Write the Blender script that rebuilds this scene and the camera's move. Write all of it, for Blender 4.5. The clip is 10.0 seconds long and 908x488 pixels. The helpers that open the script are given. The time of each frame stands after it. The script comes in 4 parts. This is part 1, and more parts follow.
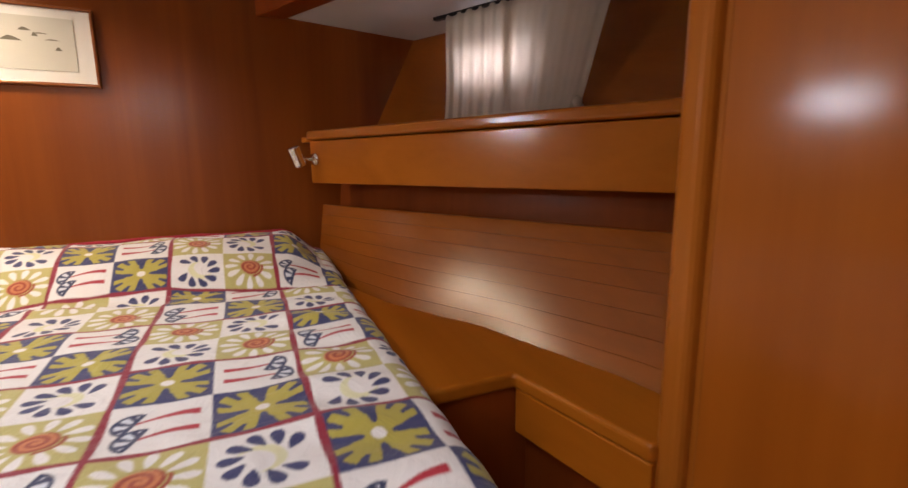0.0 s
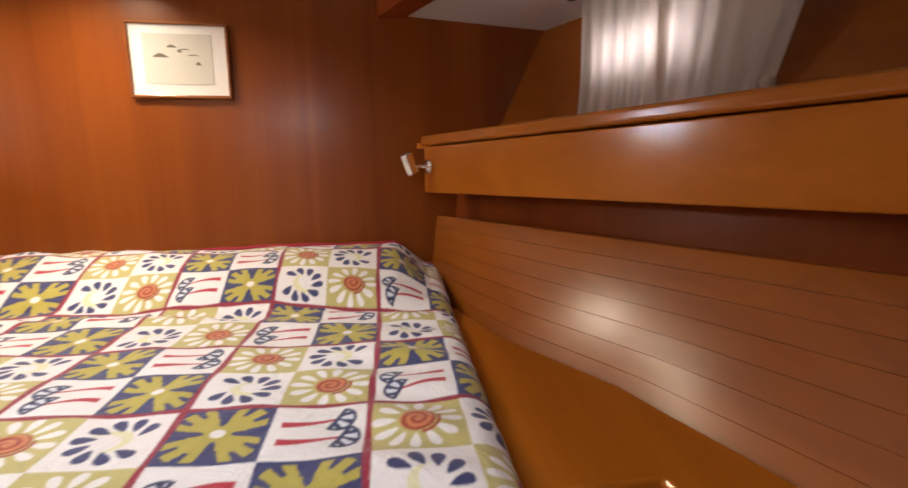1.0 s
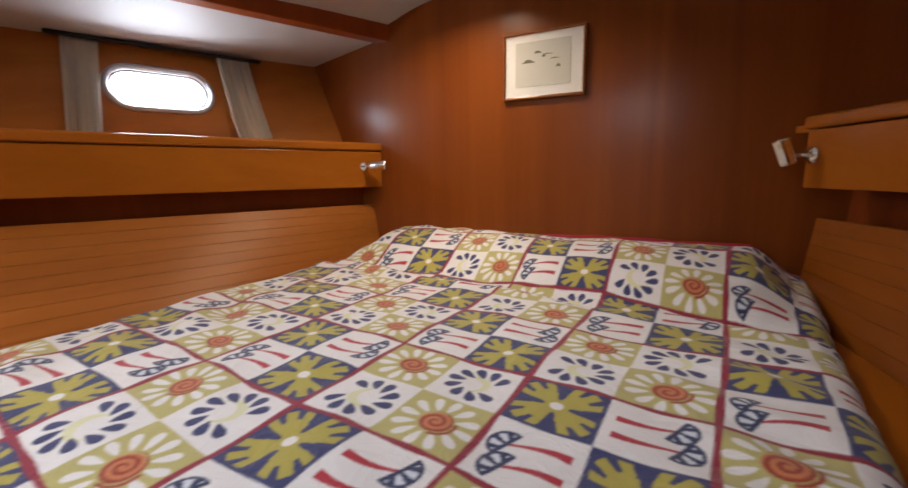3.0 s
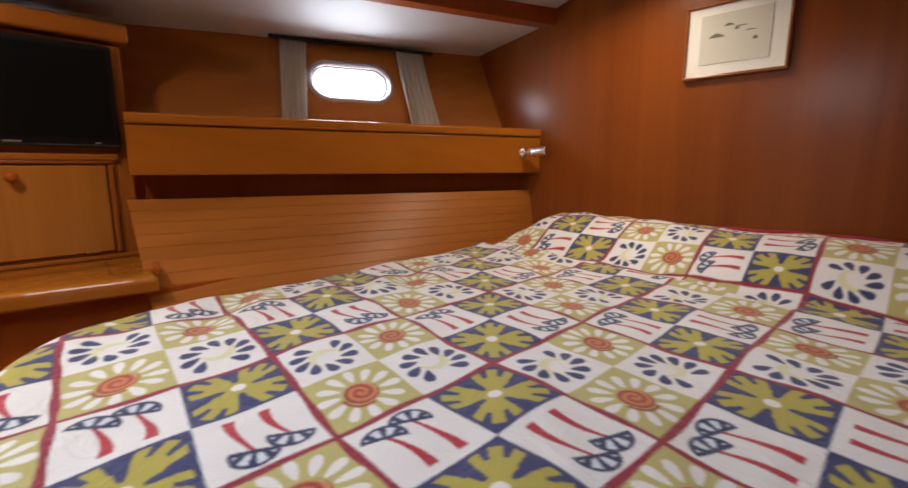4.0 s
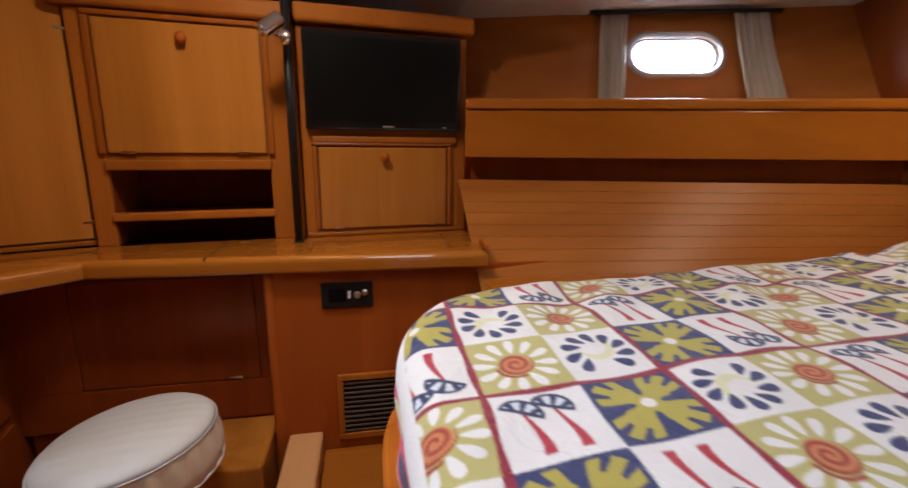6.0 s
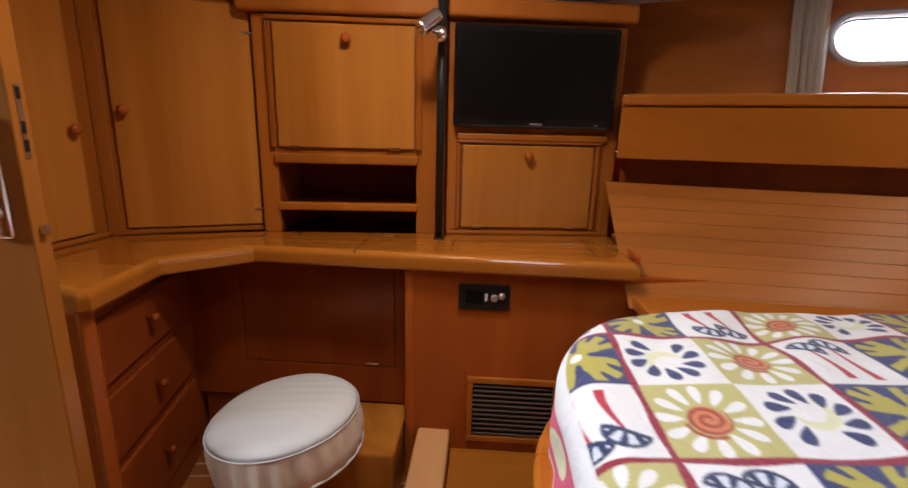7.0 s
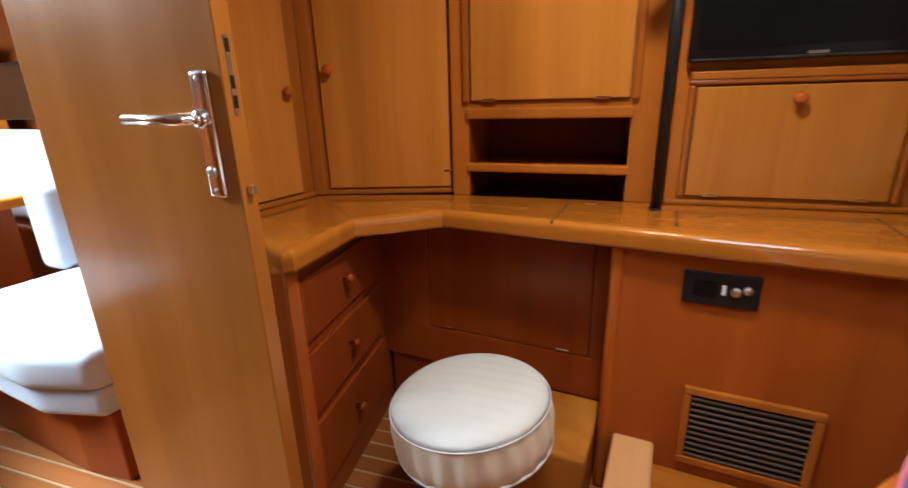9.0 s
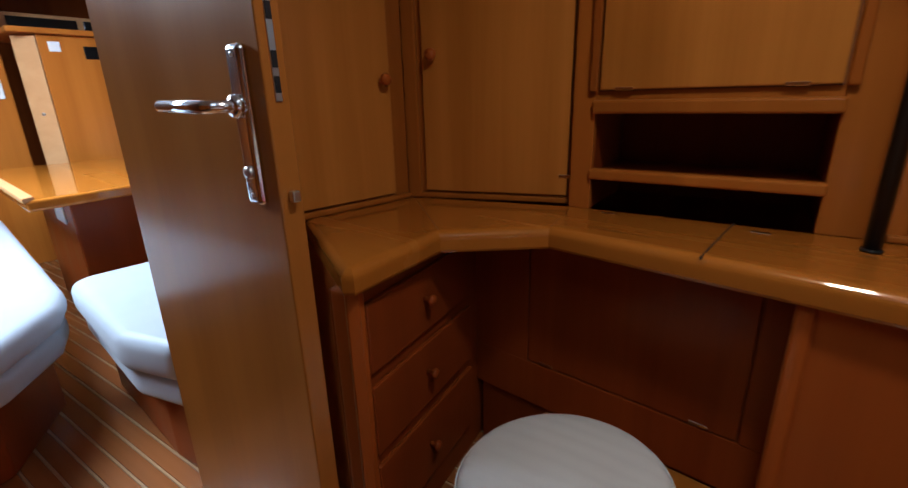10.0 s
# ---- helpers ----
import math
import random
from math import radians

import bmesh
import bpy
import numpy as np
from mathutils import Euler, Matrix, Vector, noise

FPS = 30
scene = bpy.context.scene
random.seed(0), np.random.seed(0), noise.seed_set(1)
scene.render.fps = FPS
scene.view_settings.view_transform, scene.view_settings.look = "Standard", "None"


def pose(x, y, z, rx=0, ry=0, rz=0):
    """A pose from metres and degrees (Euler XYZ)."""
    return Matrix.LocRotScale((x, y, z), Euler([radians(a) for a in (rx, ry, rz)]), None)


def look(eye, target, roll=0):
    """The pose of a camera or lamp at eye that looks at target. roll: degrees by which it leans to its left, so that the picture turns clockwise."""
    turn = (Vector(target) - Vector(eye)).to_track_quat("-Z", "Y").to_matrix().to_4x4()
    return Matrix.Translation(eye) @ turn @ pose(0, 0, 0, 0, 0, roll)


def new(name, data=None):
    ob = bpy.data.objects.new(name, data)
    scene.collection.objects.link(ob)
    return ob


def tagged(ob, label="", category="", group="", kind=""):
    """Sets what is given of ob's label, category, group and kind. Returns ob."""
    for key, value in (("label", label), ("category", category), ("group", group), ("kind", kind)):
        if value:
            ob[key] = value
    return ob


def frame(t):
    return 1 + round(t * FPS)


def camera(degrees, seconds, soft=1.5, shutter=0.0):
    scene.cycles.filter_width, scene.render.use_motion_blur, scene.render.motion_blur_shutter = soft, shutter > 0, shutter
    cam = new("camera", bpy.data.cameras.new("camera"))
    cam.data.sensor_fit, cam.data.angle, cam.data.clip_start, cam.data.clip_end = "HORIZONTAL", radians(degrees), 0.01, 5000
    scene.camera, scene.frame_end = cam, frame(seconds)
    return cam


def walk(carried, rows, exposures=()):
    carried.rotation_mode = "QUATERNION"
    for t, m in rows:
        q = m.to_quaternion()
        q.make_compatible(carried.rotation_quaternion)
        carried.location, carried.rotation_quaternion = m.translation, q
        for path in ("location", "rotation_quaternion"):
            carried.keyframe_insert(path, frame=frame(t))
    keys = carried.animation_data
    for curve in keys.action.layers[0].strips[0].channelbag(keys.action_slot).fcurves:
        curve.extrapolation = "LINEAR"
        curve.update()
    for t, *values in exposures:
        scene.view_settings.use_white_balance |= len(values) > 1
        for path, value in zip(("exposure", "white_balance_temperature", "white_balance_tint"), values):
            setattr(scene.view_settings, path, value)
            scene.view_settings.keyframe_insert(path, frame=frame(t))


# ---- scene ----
cam = camera(89.5, 10.0, soft=1.5, shutter=0.35)
PATH = [
    (0, (-0.007, -0.005, 1.132), (0.721, 1.828, 0.795), -0.5),
    (0.5, (0.071, 0.138, 1.135), (0.581, 2.048, 0.832), -0.0),
    (1, (0.086, 0.215, 1.133), (0.276, 2.183, 0.832), -0.7),
    (1.5, (0.091, 0.278, 1.128), (-0.067, 2.249, 0.829), -1.2),
    (2, (0.076, 0.289, 1.131), (-0.418, 2.205, 0.835), -1.2),
    (2.5, (0.059, 0.265, 1.131), (-0.752, 2.068, 0.83), -1.1),
    (4, (-0.028, 0.135, 1.096), (-1.534, 1.407, 0.757), 0.1),
    (4.5, (-0.06, 0.095, 1.094), (-1.715, 1.158, 0.734), -0.2),
    (5, (-0.09, 0.053, 1.093), (-1.867, 0.895, 0.723), 0.3),
    (5.5, (-0.143, 0.005, 1.09), (-2.008, 0.615, 0.702), 0.4),
    (6, (-0.228, -0.047, 1.093), (-2.151, 0.32, 0.683), 0.4),
    (7.3, (-0.315, -0.144, 1.128), (-2.251, -0.337, 0.66), 1.4),
    (7.5, (-0.328, -0.146, 1.133), (-2.257, -0.365, 0.657), 1.2),
    (8, (-0.356, -0.154, 1.127), (-2.257, -0.461, 0.586), 0.8),
    (8.5, (-0.413, -0.191, 1.097), (-2.242, -0.742, 0.504), -0.4),
    (9, (-0.482, -0.251, 1.083), (-2.204, -1.065, 0.474), -1.5),
    (9.5, (-0.611, -0.265, 1.08), (-2.179, -1.342, 0.463), -1.7),
    (10, (-0.716, -0.33, 1.065), (-2.154, -1.578, 0.454), -1.4),
]
EXPOSURES = [(0, 0.35, 6500, 13), (0.8, 0.6, 6350, 12), (1.5, 0.35, 6200, 11), (2.0, -0.2, 6050, 11), (2.5, 0.05, 6100, 11), (3.2, -0.25, 6100, 11), (4.2, -0.25, 6100, 11), (6.2, -0.25, 5900, 12), (7.3, 0.1, 5750, 8), (8.4, 0.58, 5600, 0), (9.0, 0.55, 5550, 0), (9.4, 0.05, 5450, 0), (9.7, -0.5, 5350, 3), (10, -0.85, 5300, 6)]
walk(cam, [(t, look(eye, target, roll)) for t, eye, target, roll in PATH], EXPOSURES)

# ---- world and lights ----
world = bpy.data.worlds.new("sky")
scene.world = world
world.use_nodes = True
sky = world.node_tree.nodes.new("ShaderNodeTexSky")
sky.sky_type, sky.sun_disc = "NISHITA", False
sky.sun_elevation, sky.sun_rotation = radians(48), radians(250)
world.node_tree.links.new(sky.outputs[0], world.node_tree.nodes["Background"].inputs[0])
world.node_tree.nodes["Background"].inputs[1].default_value = 0.12


def lamp(name, m, kind, power, colour, size=0.1, size_y=None):
    data = bpy.data.lights.new(name, kind)
    data.energy, data.color = power, colour
    if kind == "AREA":
        data.size = size
        if size_y:
            data.shape, data.size_y = "RECTANGLE", size_y
    elif kind == "SUN":
        data.angle = size
    else:
        data.shadow_soft_size = size
    ob = new(name, data)
    ob.matrix_world = m
    return ob


WARM, COOL = (1.0, 0.80, 0.58), (0.86, 0.92, 1.0)
lamp("sun", look((-1.5, -5, 6), (0, 0, 0)), "SUN", 0.6, (1.0, 0.96, 0.9), radians(14))
# daylight fill in an assumed, unseen deck hatch over the foot of the berth
lamp("hatch_fill", pose(-0.52, 0.06, 1.93), "AREA", 4.2, (0.88, 0.93, 1.0), 0.44, 0.42).data.spread = radians(138)
# warm downlights in the deckhead
for lx, ly, power, cone in ((-0.90, 1.52, 6.3, 145), (-1.20, -0.30, 9.5, 165)):
    lamp("downlight_glow", pose(lx, ly, 1.84), "AREA", power, WARM, 0.12).data.spread = radians(cone)
# portholes, sky light
lamp("port_daylight", look((-1.950, 1.145, 1.455), (-1.0, 0.92, 1.25)), "AREA", 4.5, COOL, 0.3, 0.11)
lamp("starboard_daylight", look((0.735, 1.455, 1.470), (0.3, 1.21, 1.42)), "AREA", 0.7, (0.86, 0.83, 1.0), 0.28, 0.10)
# saloon daylight fill, set in an unseen opening added to the deckhead
lamp("saloon_fill", look((-0.5, -2.9, 1.93), (-0.9, -2.9, 0.2)), "AREA", 215, (0.88, 0.94, 1.0), 0.85, 1.25)


# ---- materials ----
def material(name, colour=(0.5, 0.5, 0.5), rough=0.5, metal=0.0):
    m = bpy.data.materials.new(name)
    m.use_nodes = True
    b = m.node_tree.nodes["Principled BSDF"]
    b.inputs["Base Color"].default_value = (*colour, 1)
    b.inputs["Roughness"].default_value, b.inputs["Metallic"].default_value = rough, metal
    return m


def add(m, kind, **values):
    n = m.node_tree.nodes.new(kind)
    for key, value in values.items():
        n.inputs[key].default_value = value
    return n


def wood(name, dark, light, grain="z", angle=0.0, rough=0.28, coat=0.5, vary=0.12, glaze=0.14):
    """Varnished joinery: long grain, broader figure, a piece-to-piece shift and faint waviness in the varnish."""
    m = material(name, light, rough)
    t, b = m.node_tree, m.node_tree.nodes["Principled BSDF"]
    co = add(m, "ShaderNodeTexCoord")
    mp = add(m, "ShaderNodeMapping")
    mp.inputs["Rotation"].default_value = (0, 0, radians(-angle))
    fine = {"z": (66, 66, 2.4), "y": (66, 2.4, 66), "x": (2.4, 66, 66)}[grain]
    mp.inputs["Scale"].default_value = fine
    t.links.new(co.outputs["Object"], mp.inputs[0])
    n1 = add(m, "ShaderNodeTexNoise", Scale=1.0, Detail=6.0, Roughness=0.62, Distortion=0.5)
    t.links.new(mp.outputs[0], n1.inputs["Vector"])
    mp2 = add(m, "ShaderNodeMapping")
    mp2.inputs["Rotation"].default_value = (0, 0, radians(-angle))
    mp2.inputs["Scale"].default_value = tuple(v * 0.11 for v in fine)
    t.links.new(co.outputs["Object"], mp2.inputs[0])
    n2 = add(m, "ShaderNodeTexNoise", Scale=1.0, Detail=3.0, Roughness=0.5, Distortion=0.9)
    t.links.new(mp2.outputs[0], n2.inputs["Vector"])
    mix = add(m, "ShaderNodeMix")
    mix.inputs["Factor"].default_value = 0.80
    t.links.new(n1.outputs["Fac"], mix.inputs[2])
    t.links.new(n2.outputs["Fac"], mix.inputs[3])
    ramp = add(m, "ShaderNodeValToRGB")
    ramp.color_ramp.elements[0].position, ramp.color_ramp.elements[0].color = 0.22, (*dark, 1)
    ramp.color_ramp.elements[1].position, ramp.color_ramp.elements[1].color = 0.74, (*light, 1)
    t.links.new(mix.outputs[0], ramp.inputs[0])
    info = add(m, "ShaderNodeObjectInfo")
    rng = add(m, "ShaderNodeMapRange")
    rng.inputs["To Min"].default_value, rng.inputs["To Max"].default_value = 1 - vary, 1 + vary
    t.links.new(info.outputs["Random"], rng.inputs[0])
    hsv = add(m, "ShaderNodeHueSaturation")
    t.links.new(rng.outputs[0], hsv.inputs["Value"])
    t.links.new(ramp.outputs[0], hsv.inputs["Color"])
    t.links.new(hsv.outputs[0], b.inputs["Base Color"])
    r2 = add(m, "ShaderNodeMapRange")
    r2.inputs["To Min"].default_value, r2.inputs["To Max"].default_value = rough - 0.05, rough + 0.10
    t.links.new(n2.outputs["Fac"], r2.inputs[0])
    t.links.new(r2.outputs[0], b.inputs["Roughness"])
    b.inputs["Coat Weight"].default_value, b.inputs["Coat Roughness"].default_value = coat, glaze
    b.inputs["Specular IOR Level"].default_value = 0.15
    b.inputs["Specular Tint"].default_value = (1.0, 0.80, 0.58, 1)
    b.inputs["Coat Tint"].default_value = (1.0, 0.93, 0.82, 1)
    bump = add(m, "ShaderNodeBump", Strength=0.06, Distance=0.002)
    t.links.new(n1.outputs["Fac"], bump.inputs["Height"])
    t.links.new(bump.outputs[0], b.inputs["Normal"])
    return m


def fabric(name, colour, weave=900.0, rough=0.85, strength=0.25, patch=0.08):
    m = material(name, colour, rough)
    t, b = m.node_tree, m.node_tree.nodes["Principled BSDF"]
    co = add(m, "ShaderNodeTexCoord")
    n1 = add(m, "ShaderNodeTexNoise", Scale=weave, Detail=2.0)
    n2 = add(m, "ShaderNodeTexNoise", Scale=9.0, Detail=3.0)
    for n in (n1, n2):
        t.links.new(co.outputs["Object"], n.inputs["Vector"])
    rng = add(m, "ShaderNodeMapRange")
    rng.inputs["To Min"].default_value, rng.inputs["To Max"].default_value = 1 - patch, 1 + patch
    t.links.new(n2.outputs["Fac"], rng.inputs[0])
    hsv = add(m, "ShaderNodeHueSaturation", Color=(*colour, 1))
    t.links.new(rng.outputs[0], hsv.inputs["Value"])
    t.links.new(hsv.outputs[0], b.inputs["Base Color"])
    bump = add(m, "ShaderNodeBump", Strength=strength, Distance=0.002)
    t.links.new(n1.outputs["Fac"], bump.inputs["Height"])
    t.links.new(bump.outputs[0], b.inputs["Normal"])
    b.inputs["Sheen Weight"].default_value = 0.2
    return m


def painted(name, colour, rough=0.5, scale=30.0):
    m = fabric(name, colour, 220.0, rough, 0.05, 0.04)
    m.node_tree.nodes["Principled BSDF"].inputs["Sheen Weight"].default_value = 0
    return m


D1, L1 = (0.160, 0.034, 0.0042), (0.260, 0.067, 0.0078)      # red-brown bulkheads
D2, L2 = (0.285, 0.082, 0.009), (0.430, 0.140, 0.017)      # honey-coloured joinery
BULKHEAD = wood("varnished_bulkhead", D1, L1, "z", 0, 0.36, 0.30, 0.12, 0.22)
JOINERY = wood("varnished_cherry_upright", D2, L2, "z", 0, 0.30, 0.2)
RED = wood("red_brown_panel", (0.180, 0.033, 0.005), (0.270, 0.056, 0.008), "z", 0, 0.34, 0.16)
ALONG = wood("cherry_long_grain", D2, L2, "y", 0, 0.26, 0.5)
D3, L3 = (0.310, 0.090, 0.007), (0.450, 0.144, 0.012)      # orange shelf fronts
PORT_GRAIN = wood("cherry_port_shelf", D3, L3, "y", -14.5, 0.30, 0.25)
STAR_GRAIN = wood("cherry_starboard_shelf", D3, L3, "y", 29.6, 0.30, 0.45)
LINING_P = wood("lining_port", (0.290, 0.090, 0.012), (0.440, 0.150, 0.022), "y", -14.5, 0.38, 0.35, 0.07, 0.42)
# same boards as port; the dimmer starboard light is put into a darker colour
LINING_S_DIM = wood("lining_starboard_dim", (0.215, 0.060, 0.006), (0.345, 0.106, 0.010), "y", 26, 0.30, 1.0, 0.07, 0.26)
DESKTOP = wood("desktop_gloss", (0.36, 0.122, 0.012), (0.47, 0.172, 0.020), "y", 0, 0.24, 1.0, 0.08, 0.06)
FRONTRED = wood("desk_front_veneer", (0.310, 0.064, 0.008), (0.450, 0.110, 0.014), "z", 0, 0.30, 0.25)
DOORLEAF = wood("door_leaf_veneer", (0.27, 0.088, 0.012), (0.38, 0.138, 0.021), "z", 0, 0.28, 0.38, 0.0)
DOORWOOD = wood("door_veneer", (0.31, 0.106, 0.012), (0.54, 0.212, 0.031), "z", 0, 0.30, 0.22)
TEAK = wood("sole_plank", (0.22, 0.075, 0.022), (0.34, 0.13, 0.042), "y", 7.5, 0.24, 0.6, 0.14)
HOLLY = material("holly_strip", (0.40, 0.235, 0.11), 0.3)
PALE = wood("pale_step", (0.50, 0.25, 0.10), (0.62, 0.34, 0.15), "x", 0, 0.35, 0.2)
WARDVENEER = wood("wardrobe_veneer", (0.260, 0.066, 0.006), (0.400, 0.116, 0.011), "z", 0, 0.30, 0.35)
MOULDING = wood("moulding_cherry", (0.250, 0.066, 0.008), (0.370, 0.112, 0.014), "z", 0, 0.26, 0.6)
# dark red-brown line round the locker doors and along the desk mitres
REBATE = material("rebate_seam", (0.14, 0.042, 0.010), 0.6)
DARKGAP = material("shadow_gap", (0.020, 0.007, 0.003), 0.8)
WHITE = painted("white_deckhead", (0.56, 0.54, 0.52), 0.55)
CURTAIN = fabric("curtain_cotton", (0.62, 0.55, 0.44), 600.0)
STOOLWHITE = fabric("stool_cover", (0.60, 0.60, 0.59), 500.0)
ridges = add(STOOLWHITE, "ShaderNodeTexWave", Scale=9.0, Distortion=1.2, Detail=2.0)
ridge_bump = add(STOOLWHITE, "ShaderNodeBump", Strength=0.18, Distance=0.006)
t = STOOLWHITE.node_tree
t.links.new([n for n in t.nodes if n.type == "TEX_COORD"][0].outputs["Object"], ridges.inputs["Vector"])
t.links.new(ridges.outputs["Fac"], ridge_bump.inputs["Height"])
t.links.new(ridge_bump.outputs[0], [n for n in t.nodes if n.type == "BUMP" and n != ridge_bump][0].inputs["Normal"])
SOFAWHITE = fabric("sofa_leather", (0.42, 0.455, 0.50), 140.0, 0.5, 0.15)
CHROME = material("chrome", (0.92, 0.91, 0.90), 0.16, 1.0)
STEEL = material("brushed_steel", (0.66, 0.64, 0.60), 0.3, 1.0)
BLACK = material("black_plastic", (0.012, 0.012, 0.013), 0.35)
SCREEN = material("screen_glass", (0.004, 0.0045, 0.0045), 0.22)
for mm in (BLACK, SCREEN):
    mm.node_tree.nodes["Principled BSDF"].inputs["Specular IOR Level"].default_value = 0.30
GLOSSBLACK = material("piano_black", (0.008, 0.008, 0.009), 0.10)
PAPER = painted("mat_board", (0.78, 0.76, 0.70), 0.7)
SKETCH = painted("drawing_paper", (0.58, 0.56, 0.48), 0.7)
INK = material("ink", (0.16, 0.14, 0.10), 0.8)
FRAMEWOOD = wood("picture_moulding", (0.16, 0.045, 0.012), (0.26, 0.085, 0.022), "x", 0, 0.3, 0.4)
PORTRIM = painted("porthole_rim", (0.60, 0.60, 0.64), 0.35)
GLASS = material("porthole_glass", (1, 1, 1), 0.02)
GLASS.node_tree.nodes["Principled BSDF"].inputs["Transmission Weight"].default_value = 1.0
BRIGHT = material("hazy_distance", (0.8, 0.8, 0.8), 1.0)
BRIGHT.node_tree.nodes["Principled BSDF"].inputs["Emission Color"].default_value = (0.94, 0.96, 1.0, 1)
BRIGHT.node_tree.nodes["Principled BSDF"].inputs["Emission Strength"].default_value = 4.0
LENS = material("downlight_lens", (0.9, 0.9, 0.9), 0.4)
LENS.node_tree.nodes["Principled BSDF"].inputs["Emission Color"].default_value = (1.0, 0.86, 0.66, 1)
LENS.node_tree.nodes["Principled BSDF"].inputs["Emission Strength"].default_value = 6.0
RUBBER = material("dark_seal", (0.03, 0.028, 0.026), 0.5)
SWITCH = painted("switch_plate", (0.75, 0.74, 0.72), 0.4)

# ---- building helpers ----
def thing(name, place, label, category, group="", kind=""):
    e = new(name)
    e.location = place
    e.empty_display_size = 0.05
    return tagged(e, label, category, group, kind)


def part(name, bm, mat, parent, label=""):
    me = bpy.data.meshes.new(name)
    bm.normal_update()
    bm.to_mesh(me)
    bm.free()
    me.materials.append(mat)
    ob = new(name, me)
    if parent is not None:
        ob.parent = parent
        top = parent
        place = Vector()
        while top is not None:
            place += top.location
            top = top.parent
        ob.location = -place if parent.type == "EMPTY" else Vector()
    if label:
        ob["label"] = label
    return ob


def solo(name, bm, mat, label, category, group="", kind=""):
    return tagged(part(name, bm, mat, None), label, category, group, kind)


def smooth(ob):
    for p in ob.data.polygons:
        p.use_smooth = True
    return ob


def bevelled(bm, width, segments=2, edges=None):
    if width > 0:
        bmesh.ops.bevel(bm, geom=edges or bm.edges[:], offset=width, segments=segments, profile=0.5, affect="EDGES", clamp_overlap=True)
    return bm


def box(x0, x1, y0, y1, z0, z1, bevel=0.003, segments=2):
    bm = bmesh.new()
    bmesh.ops.create_cube(bm, size=1)
    for v in bm.verts:
        v.co = ((x0 + x1) / 2 + v.co.x * (x1 - x0), (y0 + y1) / 2 + v.co.y * (y1 - y0), (z0 + z1) / 2 + v.co.z * (z1 - z0))
    return bevelled(bm, bevel, segments)


def prism(points, z0, z1, bevel=0.003, segments=2):
    """An upright block on a plan outline."""
    bm = bmesh.new()
    low = [bm.verts.new((x, y, z0)) for x, y in points]
    f = bm.faces.new(low)
    ext = bmesh.ops.extrude_face_region(bm, geom=[f])
    for v in ext["geom"]:
        if isinstance(v, bmesh.types.BMVert):
            v.co.z = z1
    bmesh.ops.recalc_face_normals(bm, faces=bm.faces[:])
    return bevelled(bm, bevel, segments)


class Face:
    """A vertical plane through two plan points: s along it, z up, d out of it to the side given; it may lean back as it rises."""

    def __init__(self, p0, p1, side=1, lean=0.0, level=0.0):
        self.lean, self.level = lean, level
        self.o = Vector((p0[0], p0[1], 0))
        self.u = (Vector((p1[0], p1[1], 0)) - self.o).normalized()
        self.n = Vector((-self.u.y, self.u.x, 0)) * side
        self.length = (Vector((p1[0], p1[1], 0)) - self.o).length

    def at(self, s, z, d=0.0):
        return self.o + self.u * s + self.n * (d - self.lean * (z - self.level)) + Vector((0, 0, z))

    def box(self, s0, s1, z0, z1, d0, d1, bevel=0.003, segments=2):
        bm = bmesh.new()
        bmesh.ops.create_cube(bm, size=1)
        for v in bm.verts:
            c = v.co.copy()
            v.co = self.at(s0 + (c.x + 0.5) * (s1 - s0), z0 + (c.z + 0.5) * (z1 - z0), d0 + (c.y + 0.5) * (d1 - d0))
        bmesh.ops.recalc_face_normals(bm, faces=bm.faces[:])
        return bevelled(bm, bevel, segments)

    def matrix(self, s, z, d=0.0):
        """Local x along the plane, y up, z out of it."""
        m = Matrix((self.u, Vector((0, 0, 1)), self.n)).transposed().to_4x4()
        return Matrix.Translation(self.at(s, z, d)) @ m


def lathe(profile, m=None, steps=28):
    """A turned body from (radius, height) pairs about local z."""
    bm = bmesh.new()
    rings = []
    for r, z in profile:
        rings.append([bm.verts.new((r * math.cos(2 * math.pi * k / steps), r * math.sin(2 * math.pi * k / steps), z)) for k in range(steps)])
    for a, c in zip(rings, rings[1:]):
        for k in range(steps):
            bm.faces.new((a[k], a[(k + 1) % steps], c[(k + 1) % steps], c[k]))
    bm.faces.new(rings[0][::-1])
    bm.faces.new(rings[-1])
    bmesh.ops.recalc_face_normals(bm, faces=bm.faces[:])
    if m is not None:
        bm.transform(m)
    for f in bm.faces:
        f.smooth = True
    return bm


